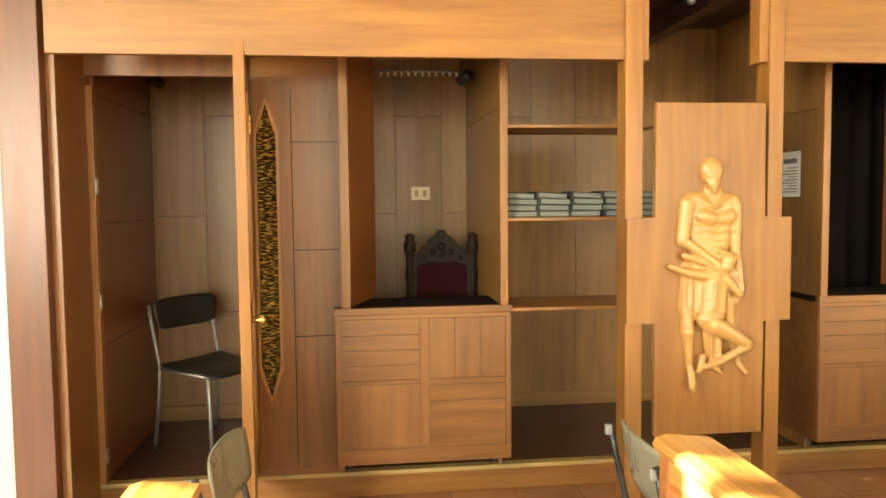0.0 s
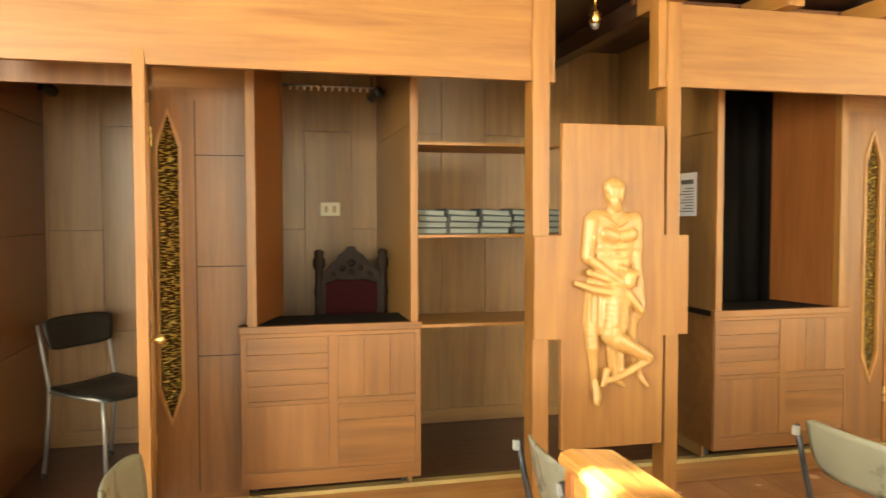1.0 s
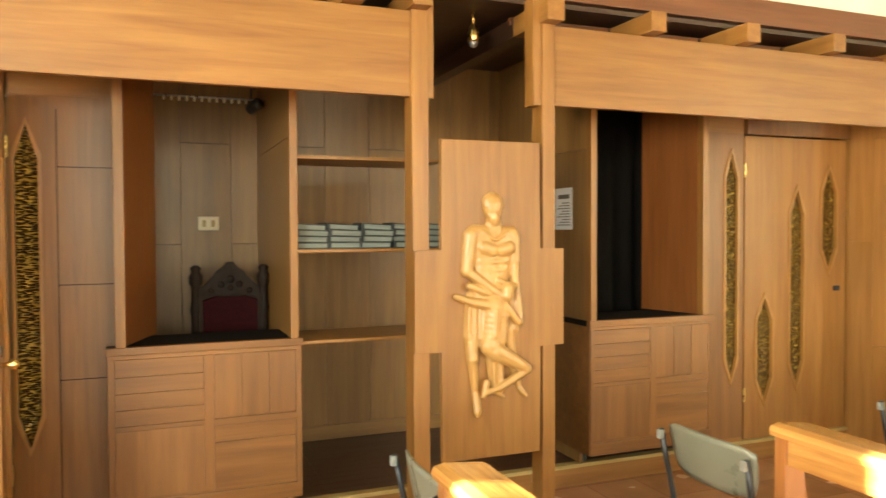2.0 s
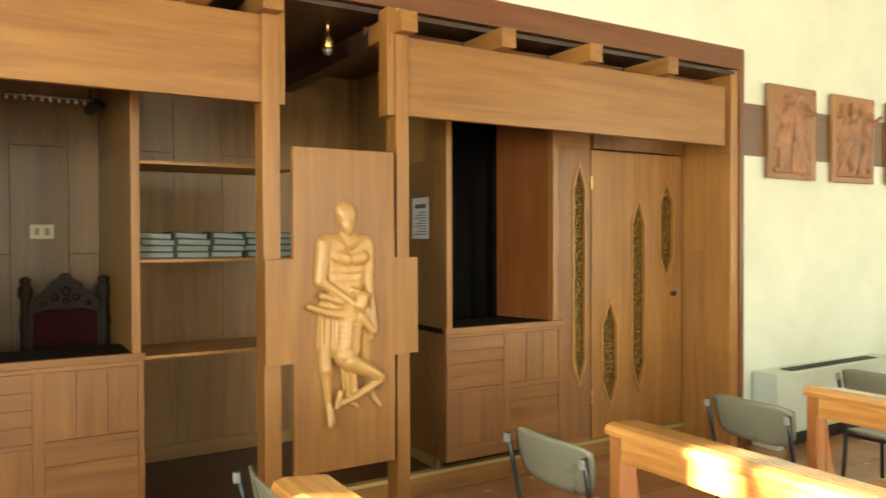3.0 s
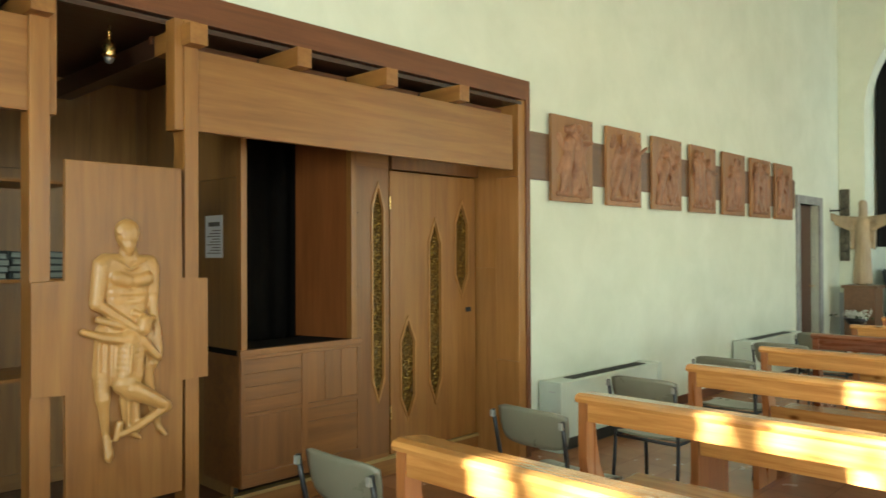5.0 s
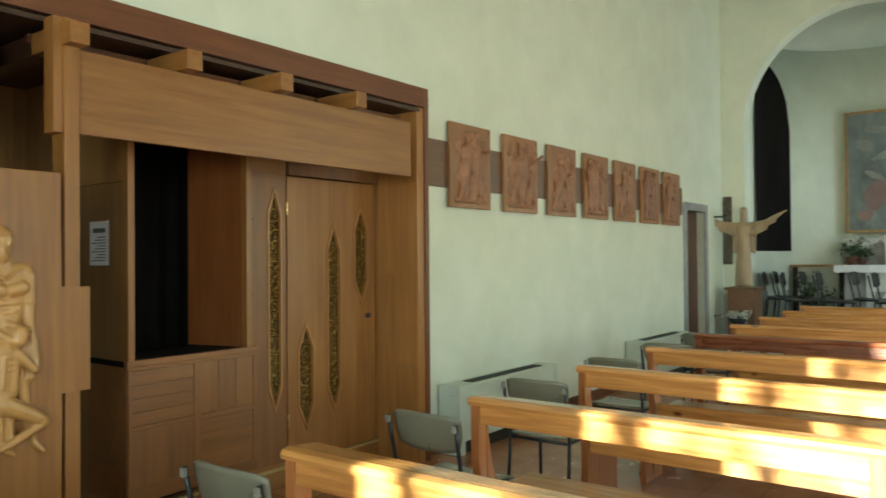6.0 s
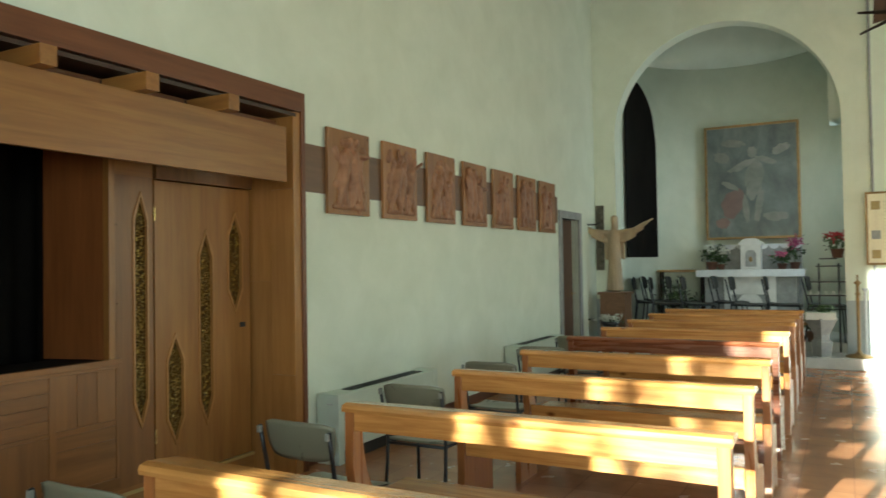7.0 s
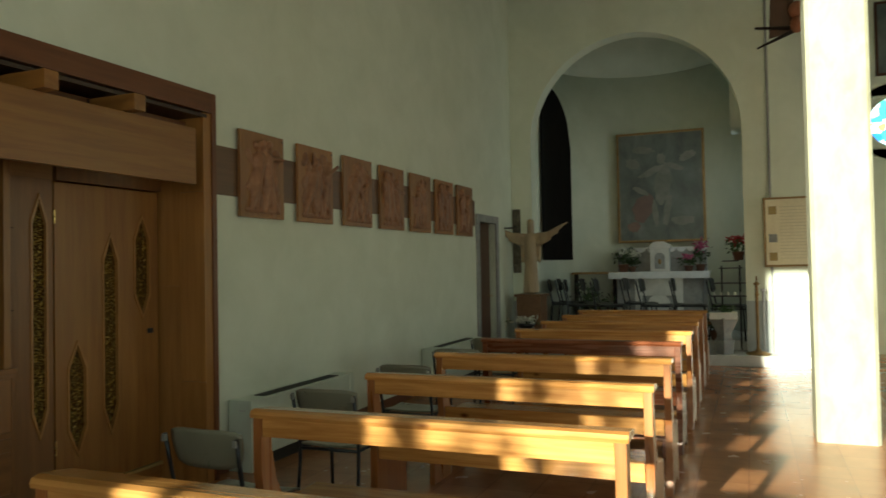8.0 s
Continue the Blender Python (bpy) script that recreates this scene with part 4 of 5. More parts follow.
part("seat", box(-0.24, 0.24, -0.32, 0.17, 0.38, 0.47, 0.02), velvet, throne, "worn burgundy velvet seat")
part("back_cushion", prism([(-0.15, 0.5), (0.15, 0.5), (0.15, 0.98), (0.08, 1.005), (0.0, 0.99), (-0.08, 1.005), (-0.15, 0.98)], 0.04, lambda u, v, w: (u, 0.13 + w, v), 0.008), velvet, throne, "burgundy velvet back")
part("back_frame", boxes((-0.17, -0.15, 0.135, 0.185, 0.47, 1.0), (0.15, 0.17, 0.135, 0.185, 0.47, 1.0), (-0.17, 0.17, 0.172, 0.19, 0.47, 1.02)), walnut, throne)
crest = [(-0.17, 0.99), (-0.08, 1.02), (0.0, 1.005), (0.08, 1.02), (0.17, 0.99), (0.165, 1.05), (0.125, 1.085), (0.1, 1.1), (0.075, 1.145), (0.04, 1.16), (0.02, 1.195), (-0.02, 1.195), (-0.04, 1.16), (-0.075, 1.145), (-0.1, 1.1), (-0.125, 1.085), (-0.165, 1.05)]
part("crest", prism(crest, 0.035, lambda u, v, w: (u, 0.14 + w, v), 0.006), walnut, throne, "scrolled carved crest")
for u, v, r in ((0, 1.1, 0.024), (-0.05, 1.07, 0.019), (0.05, 1.07, 0.019), (-0.105, 1.035, 0.016), (0.105, 1.035, 0.016), (0, 1.05, 0.016)):
    part("rosette", blob((u, 0.137, v), (r, 0.012, r)), walnut, throne, "", True)

# ---- small fittings in the confessional ----
switch = thing("light_switch", (0.29, BACK, 1.505), "ivory double switch plate on the back panel", "switch")
part("plate", box(-0.062, 0.062, -0.012, 0.0, 0, 0.085, 0.004), ivory, switch)
for x in (-0.026, 0.026):
    part("rocker", box(x - 0.011, x + 0.011, -0.017, -0.011, 0.022, 0.063, 0.002), strip_yellow, switch)

notice = thing("notice", (2.281, 4.063, 1.5), "white printed notice sheet pinned to the partition", "notice")
part("sheet", box(-0.004, -0.0015, 0, 0.2, 0, 0.25, 0), paper, notice)
part("heading", box(-0.0055, -0.004, 0.03, 0.16, 0.185, 0.21, 0), ink, notice, "heading bar")
for k in range(9):
    part("text_line", box(-0.0052, -0.004, 0.025, 0.175 - 0.03 * (k % 3), 0.025 + 0.0165 * k, 0.030 + 0.0165 * k, 0), ink, notice)

pendant = thing("ceiling_spot", (1.517, 3.78, 2.47), "small brass spot lamp under the canopy", "lamp")
part("stem", tube([(0, 0, 0.08), (0, 0, 0.17)], 0.007), brass, pendant, "", True)
part("rose", lathe([(0.035, 0.16), (0.035, 0.172), (0.005, 0.175)], 18), brass, pendant, "", True)
part("holder", lathe([(0.026, 0.0), (0.03, 0.01), (0.03, 0.05), (0.018, 0.085), (0.008, 0.09)], 18), brass, pendant, "", True)
part("bulb", lathe([(0.004, -0.03), (0.018, -0.022), (0.024, -0.005), (0.022, 0.008)], 16), satin, pendant, "unlit silvered bulb", True)

rod = thing("curtain_rail", (0.03, 4.6, 2.245), "curtain rail with a row of small pale rings", "rail")
part("rod", tube([(-0.1, 0, 0.0), (0.54, 0, 0.0)], 0.006), steel, rod, "", True)
ring = part("ring", lathe([(0.012, -0.006), (0.015, 0.0), (0.012, 0.006)], 10), ivory, rod, "", True)
ring.matrix_basis = pose(0, 0, -0.012, 90, 0, 90)
for k in range(1, 14):
    twin = ring.copy()
    scene.collection.objects.link(twin)
    twin.matrix_basis = pose(0.04 * k, 0, -0.012, 90, 0, 90)

for x, y, z, turn in ((0.5, 4.62, 2.17, 30), (-1.25, 4.8, 2.17, -40)):
    lamp = thing("spotlight", (x, y, z), "small black swivelling spotlight, switched off", "lamp", "booth spotlights", turn)
    part("arm", tube([(0, 0.0, 0.14), (0, 0, 0.05), (0, -0.02, 0.03)], 0.006), tube_dark, lamp, "", True)
    head = part("head", lathe([(0.02, 0.0), (0.03, 0.01), (0.034, 0.09), (0.036, 0.095)], 16), black, lamp, "", True)
    head.matrix_basis = pose(0, 0.02, 0.02, 70)
    lens = part("lens", lathe([(0.03, 0.0), (0.029, 0.004)], 16), steel, lamp)
    lens.matrix_basis = head.matrix_basis @ pose(0, 0, 0.09)

# ---- nave wall: board strip and relief plaques ----
structure("trim_board", box(4.545, 10.28, WALL_Y - 0.02, WALL_Y, 2.09, 2.46), strip_wood, "long dark brown backing board on the wall")
rng = random.Random(11)
for n in range(7):
    x = 4.868 + 0.812 * n - 0.006 * n * n
    plq = thing("relief_plaque", (x, 3.628, 1.935), "wooden station plaque with a coppery figure relief", "plaque", "row of station plaques")
    part("board", box(0, 0.585, -0.028, 0.0, 0, 0.688, 0.003), plaque_wood, plq)
    bm = bmesh.new()
    for _ in range(46):
        r = rng.uniform(0.028, 0.065)
        blob((rng.uniform(0.09, 0.49), 0.004, rng.uniform(0.09, 0.6)), (r, rng.uniform(0.008, 0.022), r * rng.uniform(0.8, 1.6)), bm, (0, rng.uniform(-50, 50), 0), 2)
    for f in range(3 if n % 2 else 2):
        cx = 0.15 + (0.14 if n % 2 else 0.24) * f + rng.uniform(-0.03, 0.03)
        foot, hip, chest = rng.uniform(0.06, 0.1), rng.uniform(0.2, 0.32), rng.uniform(0.38, 0.5)
        lean, step = rng.uniform(-0.1, 0.1), rng.uniform(0.05, 0.13)
        limb((cx - step / 2, -0.008, foot), (cx + lean * 0.4, -0.008, hip), 0.03, 0.052, bm, 0.6)
        limb((cx + step, -0.008, foot), (cx + lean * 0.4, -0.008, hip), 0.028, 0.05, bm, 0.6)
        limb((cx + lean * 0.4, -0.008, hip), (cx + lean, -0.008, chest), 0.06, 0.066, bm, 0.6)
        limb((cx + lean, -0.02, chest + 0.1), (cx + lean + 0.01, -0.02, chest + 0.115), 0.034, 0.036, bm, 0.9)
        limb((cx + lean - 0.05, -0.015, chest), (cx + rng.uniform(-0.12, 0.2), -0.03, rng.uniform(0.26, 0.56)), 0.028, 0.02, bm, 0.9)
    a = rng.uniform(0.08, 0.3)
    limb((a, -0.015, 0.62), (a + rng.uniform(-0.05, 0.26), -0.015, 0.12), 0.024, 0.022, bm, 0.8)
    limb((0.07, 0, 0.06), (0.51, 0, 0.06), 0.025, 0.025, bm, 0.6)
    rel = part("relief", bm, copper_relief, plq, "coppery cast relief", True)
    rel.location = (0, -0.03, 0)
    fuse(rel, 0.008)
    for px, pz in ((0.565, 0.655),):
        part("screw", lathe([(0.009, 0), (0.009, 0.003), (0.004, 0.005)], 10), tube_dark, plq).matrix_basis = pose(px, -0.028, pz, 90)


# ---- fan-coil heaters along the wall ----
def heater(at, label):
    h = thing("wall_heater", at, label, "heater", "heaters along the wall")
    part("casing", box(0.01, 1.55, -0.2, 0.0, 0.1, 0.53, 0.006), enamel, h)
    for x0, x1 in ((0.0, 0.075), (1.49, 1.565)):
        part("end_cheek", box(x0, x1, -0.206, 0.0, 0.0, 0.536, 0.006), enamel, h)
    part("grille_slot", box(0.25, 1.38, -0.15, -0.05, 0.5305, 0.535, 0.001), black, h, "black outlet grille")
    for k in range(5):
        part("grille_bar", box(0.26, 1.37, -0.142 + 0.02 * k, -0.138 + 0.02 * k, 0.5345, 0.5375, 0), black, h)
    part("toe_recess", box(0.08, 1.485, -0.17, -0.01, 0.0, 0.1, 0.002), black, h)
    part("badge", box(-0.002, 0.001, -0.15, -0.1, 0.455, 0.463, 0), steel, h, "small metal badge")
    return h


h1 = heater((4.735, WALL_Y - 0.016, 0), "pale green enamelled fan-coil heater standing against the wall")
copy_thing(h1, pose(8.33, WALL_Y - 0.016, 0))

# ---- concrete pillar ----
COL = (7.03, 7.51)
pil = [(-0.99, COL[0] + 0.03), (-0.96, COL[0]), (-0.55, COL[0]), (-0.52, COL[0] + 0.03), (-0.52, COL[1]), (-0.99, COL[1])]
structure("column", prism([(b, a) for a, b in pil], CEIL, lambda u, v, w: (u, v, w)), concrete, "square pale board-marked concrete pillar with chamfered corners")


# ---- altar end ----
painting = thing("altar_painting", (14.68, 1.5, 1.9), "large dark altar painting in a gilt frame", "painting")
part("canvas", box(0.0, 0.02, -0.76, 0.76, 0.04, 2.05, 0), canvas, painting)
part("frame", boxes((-0.02, 0.03, -0.8, -0.755, 0, 2.09), (-0.02, 0.03, 0.755, 0.8, 0, 2.09), (-0.02, 0.03, -0.755, 0.755, 0, 0.045), (-0.02, 0.03, -0.755, 0.755, 2.045, 2.09), bevel=0.006), gilt, painting, "gilt wood frame")


def daub(cy, cz, ry, rz, tilt, material, seed):
    """A flat brushed patch of paint with an uneven edge."""
    r = random.Random(seed)
    ring = []
    for k in range(22):
        a = 2 * math.pi * k / 22
        f = 1 + r.uniform(-0.16, 0.16)
        u, v = ry * f * math.cos(a), rz * f * math.sin(a)
        ring.append((cy + u * math.cos(tilt) - v * math.sin(tilt), cz + u * math.sin(tilt) + v * math.cos(tilt)))
    part("paint_patch", prism(ring, 0.001, lambda u, v, w: (-0.0035 - 0.0012 * seed + w, u, v)), material, painting)


for k, (cy, cz, ry, rz, tilt, mat) in enumerate(((-0.05, 1.1, 0.15, 0.36, 0.1, oil_pale), (0.16, 1.34, 0.26, 0.06, -0.45, oil_pale), (-0.25, 1.42, 0.2, 0.05, 0.35, oil_pale),
        (-0.02, 1.58, 0.08, 0.1, 0, oil_pale), (0.32, 0.66, 0.2, 0.26, 0.3, oil_red), (-0.12, 0.6, 0.06, 0.32, 0.15, oil_pale), (0.1, 0.55, 0.05, 0.26, -0.1, oil_pale), (0.36, 0.98, 0.18, 0.05, 0.5, oil_pale), (0.5, 1.5, 0.14, 0.1, 0.4, oil_pale), (-0.5, 1.6, 0.16, 0.08, -0.4, oil_pale), (0.3, 1.75, 0.2, 0.07, 0.1, oil_pale), (-0.4, 0.4, 0.22, 0.08, 0.0, oil_pale), (0.5, 0.3, 0.12, 0.1, 0.0, oil_red))):
    daub(cy, cz, ry, rz, tilt, mat, k)

altar = thing("altar_table", (14.06, 1.51, 0.3), "grey and white marble altar under a white cloth", "altar")
part("base", box(0.05, 0.7, -0.75, 0.75, 0, 0.98, 0.01), stone, altar, "grey stone altar base")
for y0, y1 in ((-0.42, -0.3), (0.3, 0.42)):
    part("pilaster", box(0.02, 0.05, y0, y1, 0, 0.96, 0.004), marble, altar)
part("front_panel", box(0.028, 0.05, -0.3, 0.3, 0.62, 0.96, 0.004), marble, altar)
part("front_disc", prism([(0.2 * math.cos(a), 0.45 + 0.2 * math.sin(a)) for a in (2 * math.pi * k / 28 for k in range(28))], 0.02, lambda u, v, w: (0.03 + w, u, v)), marble, altar)
part("table_slab", box(-0.05, 0.7, -0.86, 0.86, 0.98, 1.04, 0.008), marble, altar)
part("cloth", boxes((-0.07, 0.6, -0.88, 0.88, 1.04, 1.052), (-0.075, -0.06, -0.88, 0.88, 0.93, 1.052), bevel=0.004), cotton, altar, "white altar cloth")
gradine = thing("gradine", (14.6, 1.5, 0.3), "grey stone ledge behind the altar with scalloped white lace", "ledge")
part("ledge", box(-0.06, 0.14, -0.8, 0.8, 0, 1.5, 0.01), stone, gradine)
for k in range(9):
    part("lace_scallop", prism([(-0.72 + 0.18 * k + 0.09 * math.cos(a), 1.5 + 0.09 * math.sin(a)) for a in (math.pi + math.pi * j / 10 for j in range(11))], 0.004, lambda u, v, w: (-0.066 + w, u, v)), cotton, gradine)
taber = thing("tabernacle", (14.37, 1.5, 1.352), "small white marble tabernacle with a pediment", "tabernacle")
part("body", box(-0.1, 0.09, -0.17, 0.17, 0, 0.42, 0.006), marble, taber)
part("pediment", prism([(-0.21, 0.42), (0.21, 0.42), (0.2, 0.47), (0.08, 0.55), (-0.08, 0.55), (-0.2, 0.47)], 0.2, lambda u, v, w: (-0.12 + w, u, v), 0.005), marble, taber)
part("door", prism([(-0.09, 0.05), (0.09, 0.05), (0.09, 0.28), (0.05, 0.34), (-0.05, 0.34), (-0.09, 0.28)], 0.012, lambda u, v, w: (-0.112 + w, u, v)), stone, taber, "small grey door")
part("door_boss", blob((-0.115, 0, 0.18), (0.012, 0.03, 0.05)), gilt, taber, "", True)


def foliage(count, spread, centre, size, seed):
    """Many small leaf blades scattered about a centre."""
    r = random.Random(seed)
    bm = bmesh.new()
    for _ in range(count):
        p = Vector((r.gauss(0, spread[0]), r.gauss(0, spread[1]), r.gauss(0, spread[2]))) + Vector(centre)
        m = Matrix.Translation(p) @ Euler((r.uniform(-1.3, 1.3), r.uniform(-1.3, 1.3), r.uniform(0, 6.3))).to_matrix().to_4x4()
        s = size * r.uniform(0.6, 1.3)
        vs = [bm.verts.new(m @ Vector(v)) for v in ((0, -s, 0), (0.35 * s, -0.2 * s, 0.12 * s), (0.25 * s, 0.5 * s, 0.05 * s), (0, s, -0.1 * s), (-0.25 * s, 0.5 * s, 0.05 * s), (-0.35 * s, -0.2 * s, 0.12 * s))]
        bm.faces.new(vs)
    return bm


def plant(name, at, label, pot_r, pot_h, leaves, flowers, tall, seed, pot=None):
    p = thing(name, at, label, "plant")
    part("pot", lathe([(pot_r * 0.7, 0), (pot_r, pot_h * 0.9), (pot_r * 1.08, pot_h * 0.9), (pot_r * 1.08, pot_h), (pot_r * 0.9, pot_h)], 18), pot or terracotta, p, "", True)
    part("stem", tube([(0, 0, pot_h * 0.8), (0.01, 0.01, pot_h + tall * 0.5), (-0.01, 0.02, pot_h + tall)], 0.008), leaf, p)
    part("foliage", foliage(leaves, (pot_r * 0.8, pot_r * 0.8, tall * 0.28), (0, 0, pot_h + tall * 0.5), 0.05, seed), leaf, p)
    if flowers:
        part("blossom", foliage(70, (pot_r * 0.6, pot_r * 0.7, tall * 0.16), (0, 0, pot_h + tall * 0.95), 0.045, seed + 1), flowers, p)
    return p


plant("potted_plant", (14.36, 0.8, 1.352), "pink flowering plant on the altar", 0.08, 0.12, 60, petal_pink, 0.36, 2)
plant("potted_plant", (14.31, 1.0, 1.352), "low pink flowers on the altar", 0.08, 0.1, 60, petal_pink, 0.16, 4)
plant("potted_plant", (14.34, 2.16, 1.352), "white flowers in a basket on the altar", 0.1, 0.14, 120, petal_white, 0.26, 6)
plant("potted_plant", (14.35, 2.01, 1.352), "green trailing plant on the altar", 0.07, 0.1, 90, petal_white, 0.25, 8)
plant("potted_plant", (13.61, 2.68, 0.3), "leafy green plant beside the altar", 0.16, 0.3, 260, None, 0.5, 10)
plant("potted_plant", (12.41, 0.48, 0.3), "small green plant on the altar step", 0.1, 0.15, 140, None, 0.3, 12)
bench = thing("side_table", (14.31, 2.68, 0.3), "narrow wooden shelf table beside the altar", "table")
part("tabletop", box(-0.2, 0.2, -0.42, 0.42, 1.02, 1.06, 0.005), gilt, bench)
for y in (-0.36, 0.36):
    part("leg", box(-0.16, 0.16, y - 0.02, y + 0.02, 0, 1.02, 0.004), walnut, bench)

choir = stacking_chair("choir_chair", (12.62, 2.1, 0.3), -88, "dark chair in the row before the altar", black, tube_dark, False, "dark chairs before the altar")
choir.scale = (1.2, 1.2, 1.2)
for x, y, turn in ((12.62, 1.36, -92), (12.66, 0.86, -88), (12.6, 0.28, -94), (12.72, 2.62, -80), (13.15, 3.0, -75), (13.6, 2.95, -70), (13.2, 2.45, -88), (13.3, 1.72, -92)):
    copy_thing(choir, pose(x, y, 0.3, 0, 0, turn))

# arched recess on the curved wall: a near-black sheet paints its shade
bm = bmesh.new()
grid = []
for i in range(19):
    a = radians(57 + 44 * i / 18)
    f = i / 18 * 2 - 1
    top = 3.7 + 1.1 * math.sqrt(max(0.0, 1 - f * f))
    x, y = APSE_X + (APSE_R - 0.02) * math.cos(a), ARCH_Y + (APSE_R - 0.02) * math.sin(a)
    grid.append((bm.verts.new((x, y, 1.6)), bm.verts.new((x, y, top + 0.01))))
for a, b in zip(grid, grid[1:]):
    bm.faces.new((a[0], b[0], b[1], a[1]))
recess = thing("arched_panel", (APSE_X, 3.35, 1.6), "tall arched recess in the apse wall, drawn as a dark sheet", "panel")
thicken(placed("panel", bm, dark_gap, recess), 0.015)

# statue on its plinth
plinth = thing("plinth", (11.86, 3.25, 0.15), "brown wooden plinth under the statue", "plinth")
part("shaft", box(-0.2, 0.2, -0.2, 0.2, 0.05, 0.86, 0.006), strip_wood, plinth)
part("cap", box(-0.23, 0.23, -0.23, 0.23, 0.86, 0.9, 0.006), strip_wood, plinth)
part("foot", box(-0.23, 0.23, -0.23, 0.23, 0, 0.05, 0.006), strip_wood, plinth)
bm = bmesh.new()
limb((0, 0, 0.1), (0, 0, 0.55), 0.12, 0.095, bm, 1.0)
limb((0, 0, 0.55), (0, 0, 0.9), 0.095, 0.105, bm, 1.0)
limb((-0.01, 0, 0.98), (-0.01, 0, 1.04), 0.05, 0.045, bm, 1.0)
limb((-0.015, 0, 1.1), (-0.015, 0, 1.16), 0.05, 0.055, bm, 1.0)
limb((0.02, 0, 1.02), (0.02, 0, 1.16), 0.062, 0.058, bm, 1.0)
for k in range(7):
    a = radians(100 + 26 * k)
    limb((0.115 * math.cos(a), 0.115 * math.sin(a), 0.03), (0.09 * math.cos(a), 0.09 * math.sin(a), 0.62), 0.026, 0.014, bm, 1.0)
for s in (-1, 1):
    limb((-0.01, s * 0.1, 0.93), (-0.05, s * 0.32, 0.96), 0.052, 0.046, bm, 1.0)
    limb((-0.05, s * 0.32, 0.96), (-0.08, s * 0.52, 1.07), 0.046, 0.032, bm, 1.0)
    limb((-0.04, s * 0.2, 0.88), (-0.07, s * 0.46, 0.98), 0.04, 0.026, bm, 1.0)
    limb((-0.03, s * 0.14, 0.8), (-0.06, s * 0.34, 0.88), 0.036, 0.028, bm, 1.0)
    limb((0.0, s * 0.13, 0.88), (0.0, s * 0.145, 0.52), 0.04, 0.026, bm, 1.0)
    limb((-0.08, s * 0.53, 1.08), (-0.09, s * 0.63, 1.13), 0.026, 0.016, bm, 1.0)
statue = mesh_object("statue", bm, robe, True)
statue.location = (11.86, 3.25, 1.05)
tagged(statue, "cream painted robed statue with outspread arms on a plinth", "statue")
fuse(statue, 0.014)
flowers = thing("flower_bowl", (11.26, 3.18, 0), "bowl of white flowers at the foot of the plinth", "flowers")
part("stand", lathe([(0.12, 0), (0.03, 0.03), (0.03, 0.5), (0.1, 0.55), (0.16, 0.62)], 16), tube_dark, flowers, "", True)
part("blossom", foliage(120, (0.06, 0.09, 0.03), (0, 0, 0.67), 0.04, 21), petal_white, flowers)
part("foliage", foliage(40, (0.07, 0.1, 0.02), (0, 0, 0.63), 0.04, 22), leaf, flowers)

relief = thing("wall_relief", (EAST - 0.03, 3.57, 1.39), "narrow upright bronze-grey relief panel on the altar wall", "panel")
part("slab", box(0, 0.03, -0.065, 0.065, 0, 1.06, 0.005), bronze, relief)
for k in range(9):
    part("carved_boss", blob((-0.004, 0.02 * (-1) ** k, 0.08 + 0.112 * k), (0.018, 0.045, 0.06)), bronze, relief, "", True)
sconce = thing("wall_bracket", (11.75, WALL_Y, 2.12), "small dark iron wall bracket", "bracket")
part("arm", tube([(0, 0, 0), (0, -0.12, 0.0), (0, -0.2, 0.03)], 0.012), black, sconce)
part("rose", lathe([(0.04, -0.01), (0.04, 0.0)], 14), black, sconce).matrix_basis = pose(0, 0, 0, 90)

# notice board, stands and plants to the side of the arch
sign = thing("notice_board", (EAST - 0.06, -0.23, 1.42), "cream printed notice board in a wooden frame", "notice board")
part("backing", box(0.01, 0.03, -0.88, 0.0, 0, 1.02, 0), ivory, sign)
part("frame", boxes((0, 0.035, -0.03, 0.0, 0, 1.02), (0, 0.035, -0.9, -0.87, 0, 1.02), (0, 0.035, -0.87, -0.03, 0, 0.03), (0, 0.035, -0.87, -0.03, 0.99, 1.02)), gilt, sign)
for k in range(17):
    part("text_line", box(0.0075, 0.01, -0.82 + 0.04 * (k % 3 == 1), -0.22, 0.12 + 0.047 * k, 0.128 + 0.047 * k, 0), sign_ink, sign)
for z, mat in ((0.15, strip_yellow), (0.42, stone), (0.83, strip_yellow)):
    part("picture", box(0.007, 0.01, -0.18, -0.07, z - 0.06, z + 0.06, 0), mat, sign)
post = thing("brass_stand", (11.96, -0.11, 0.15), "tall dull brass candle stand", "candle stand")
part("pole", lathe([(0.17, 0), (0.17, 0.02), (0.05, 0.05), (0.022, 0.09), (0.022, 0.85), (0.035, 0.87), (0.022, 0.9), (0.022, 1.0), (0.05, 1.03), (0.012, 1.06), (0.012, 1.14)], 18), gilt, post, "", True)
post2 = thing("glass_cylinder", (12.01, -0.20, 0.15), "slim pale standing candle holder", "candle stand")
part("pole", lathe([(0.1, 0), (0.02, 0.03), (0.02, 0.9), (0.05, 0.95)], 14), stone, post2, "", True)
rack = thing("votive_rack", (12.46, 0.25, 0.15), "dark iron tiered votive candle rack", "candle rack")
for z, w in ((0.62, 0.3), (0.82, 0.3), (1.02, 0.24), (1.25, 0.17), (1.36, 0.12)):
    part("tray", box(-0.06, 0.06, -w, w, z, z + 0.018, 0.003), black, rack)
for y in (-0.13, 0.13):
    part("upright", tube([(0, y, 0), (0, y, 1.3)], 0.014), black, rack)
for k in range(6):
    part("candle", lathe([(0.022, 0), (0.022, 0.05)], 10, centre=(-0.02, -0.25 + 0.1 * k, 0.84)), petal_white, rack)
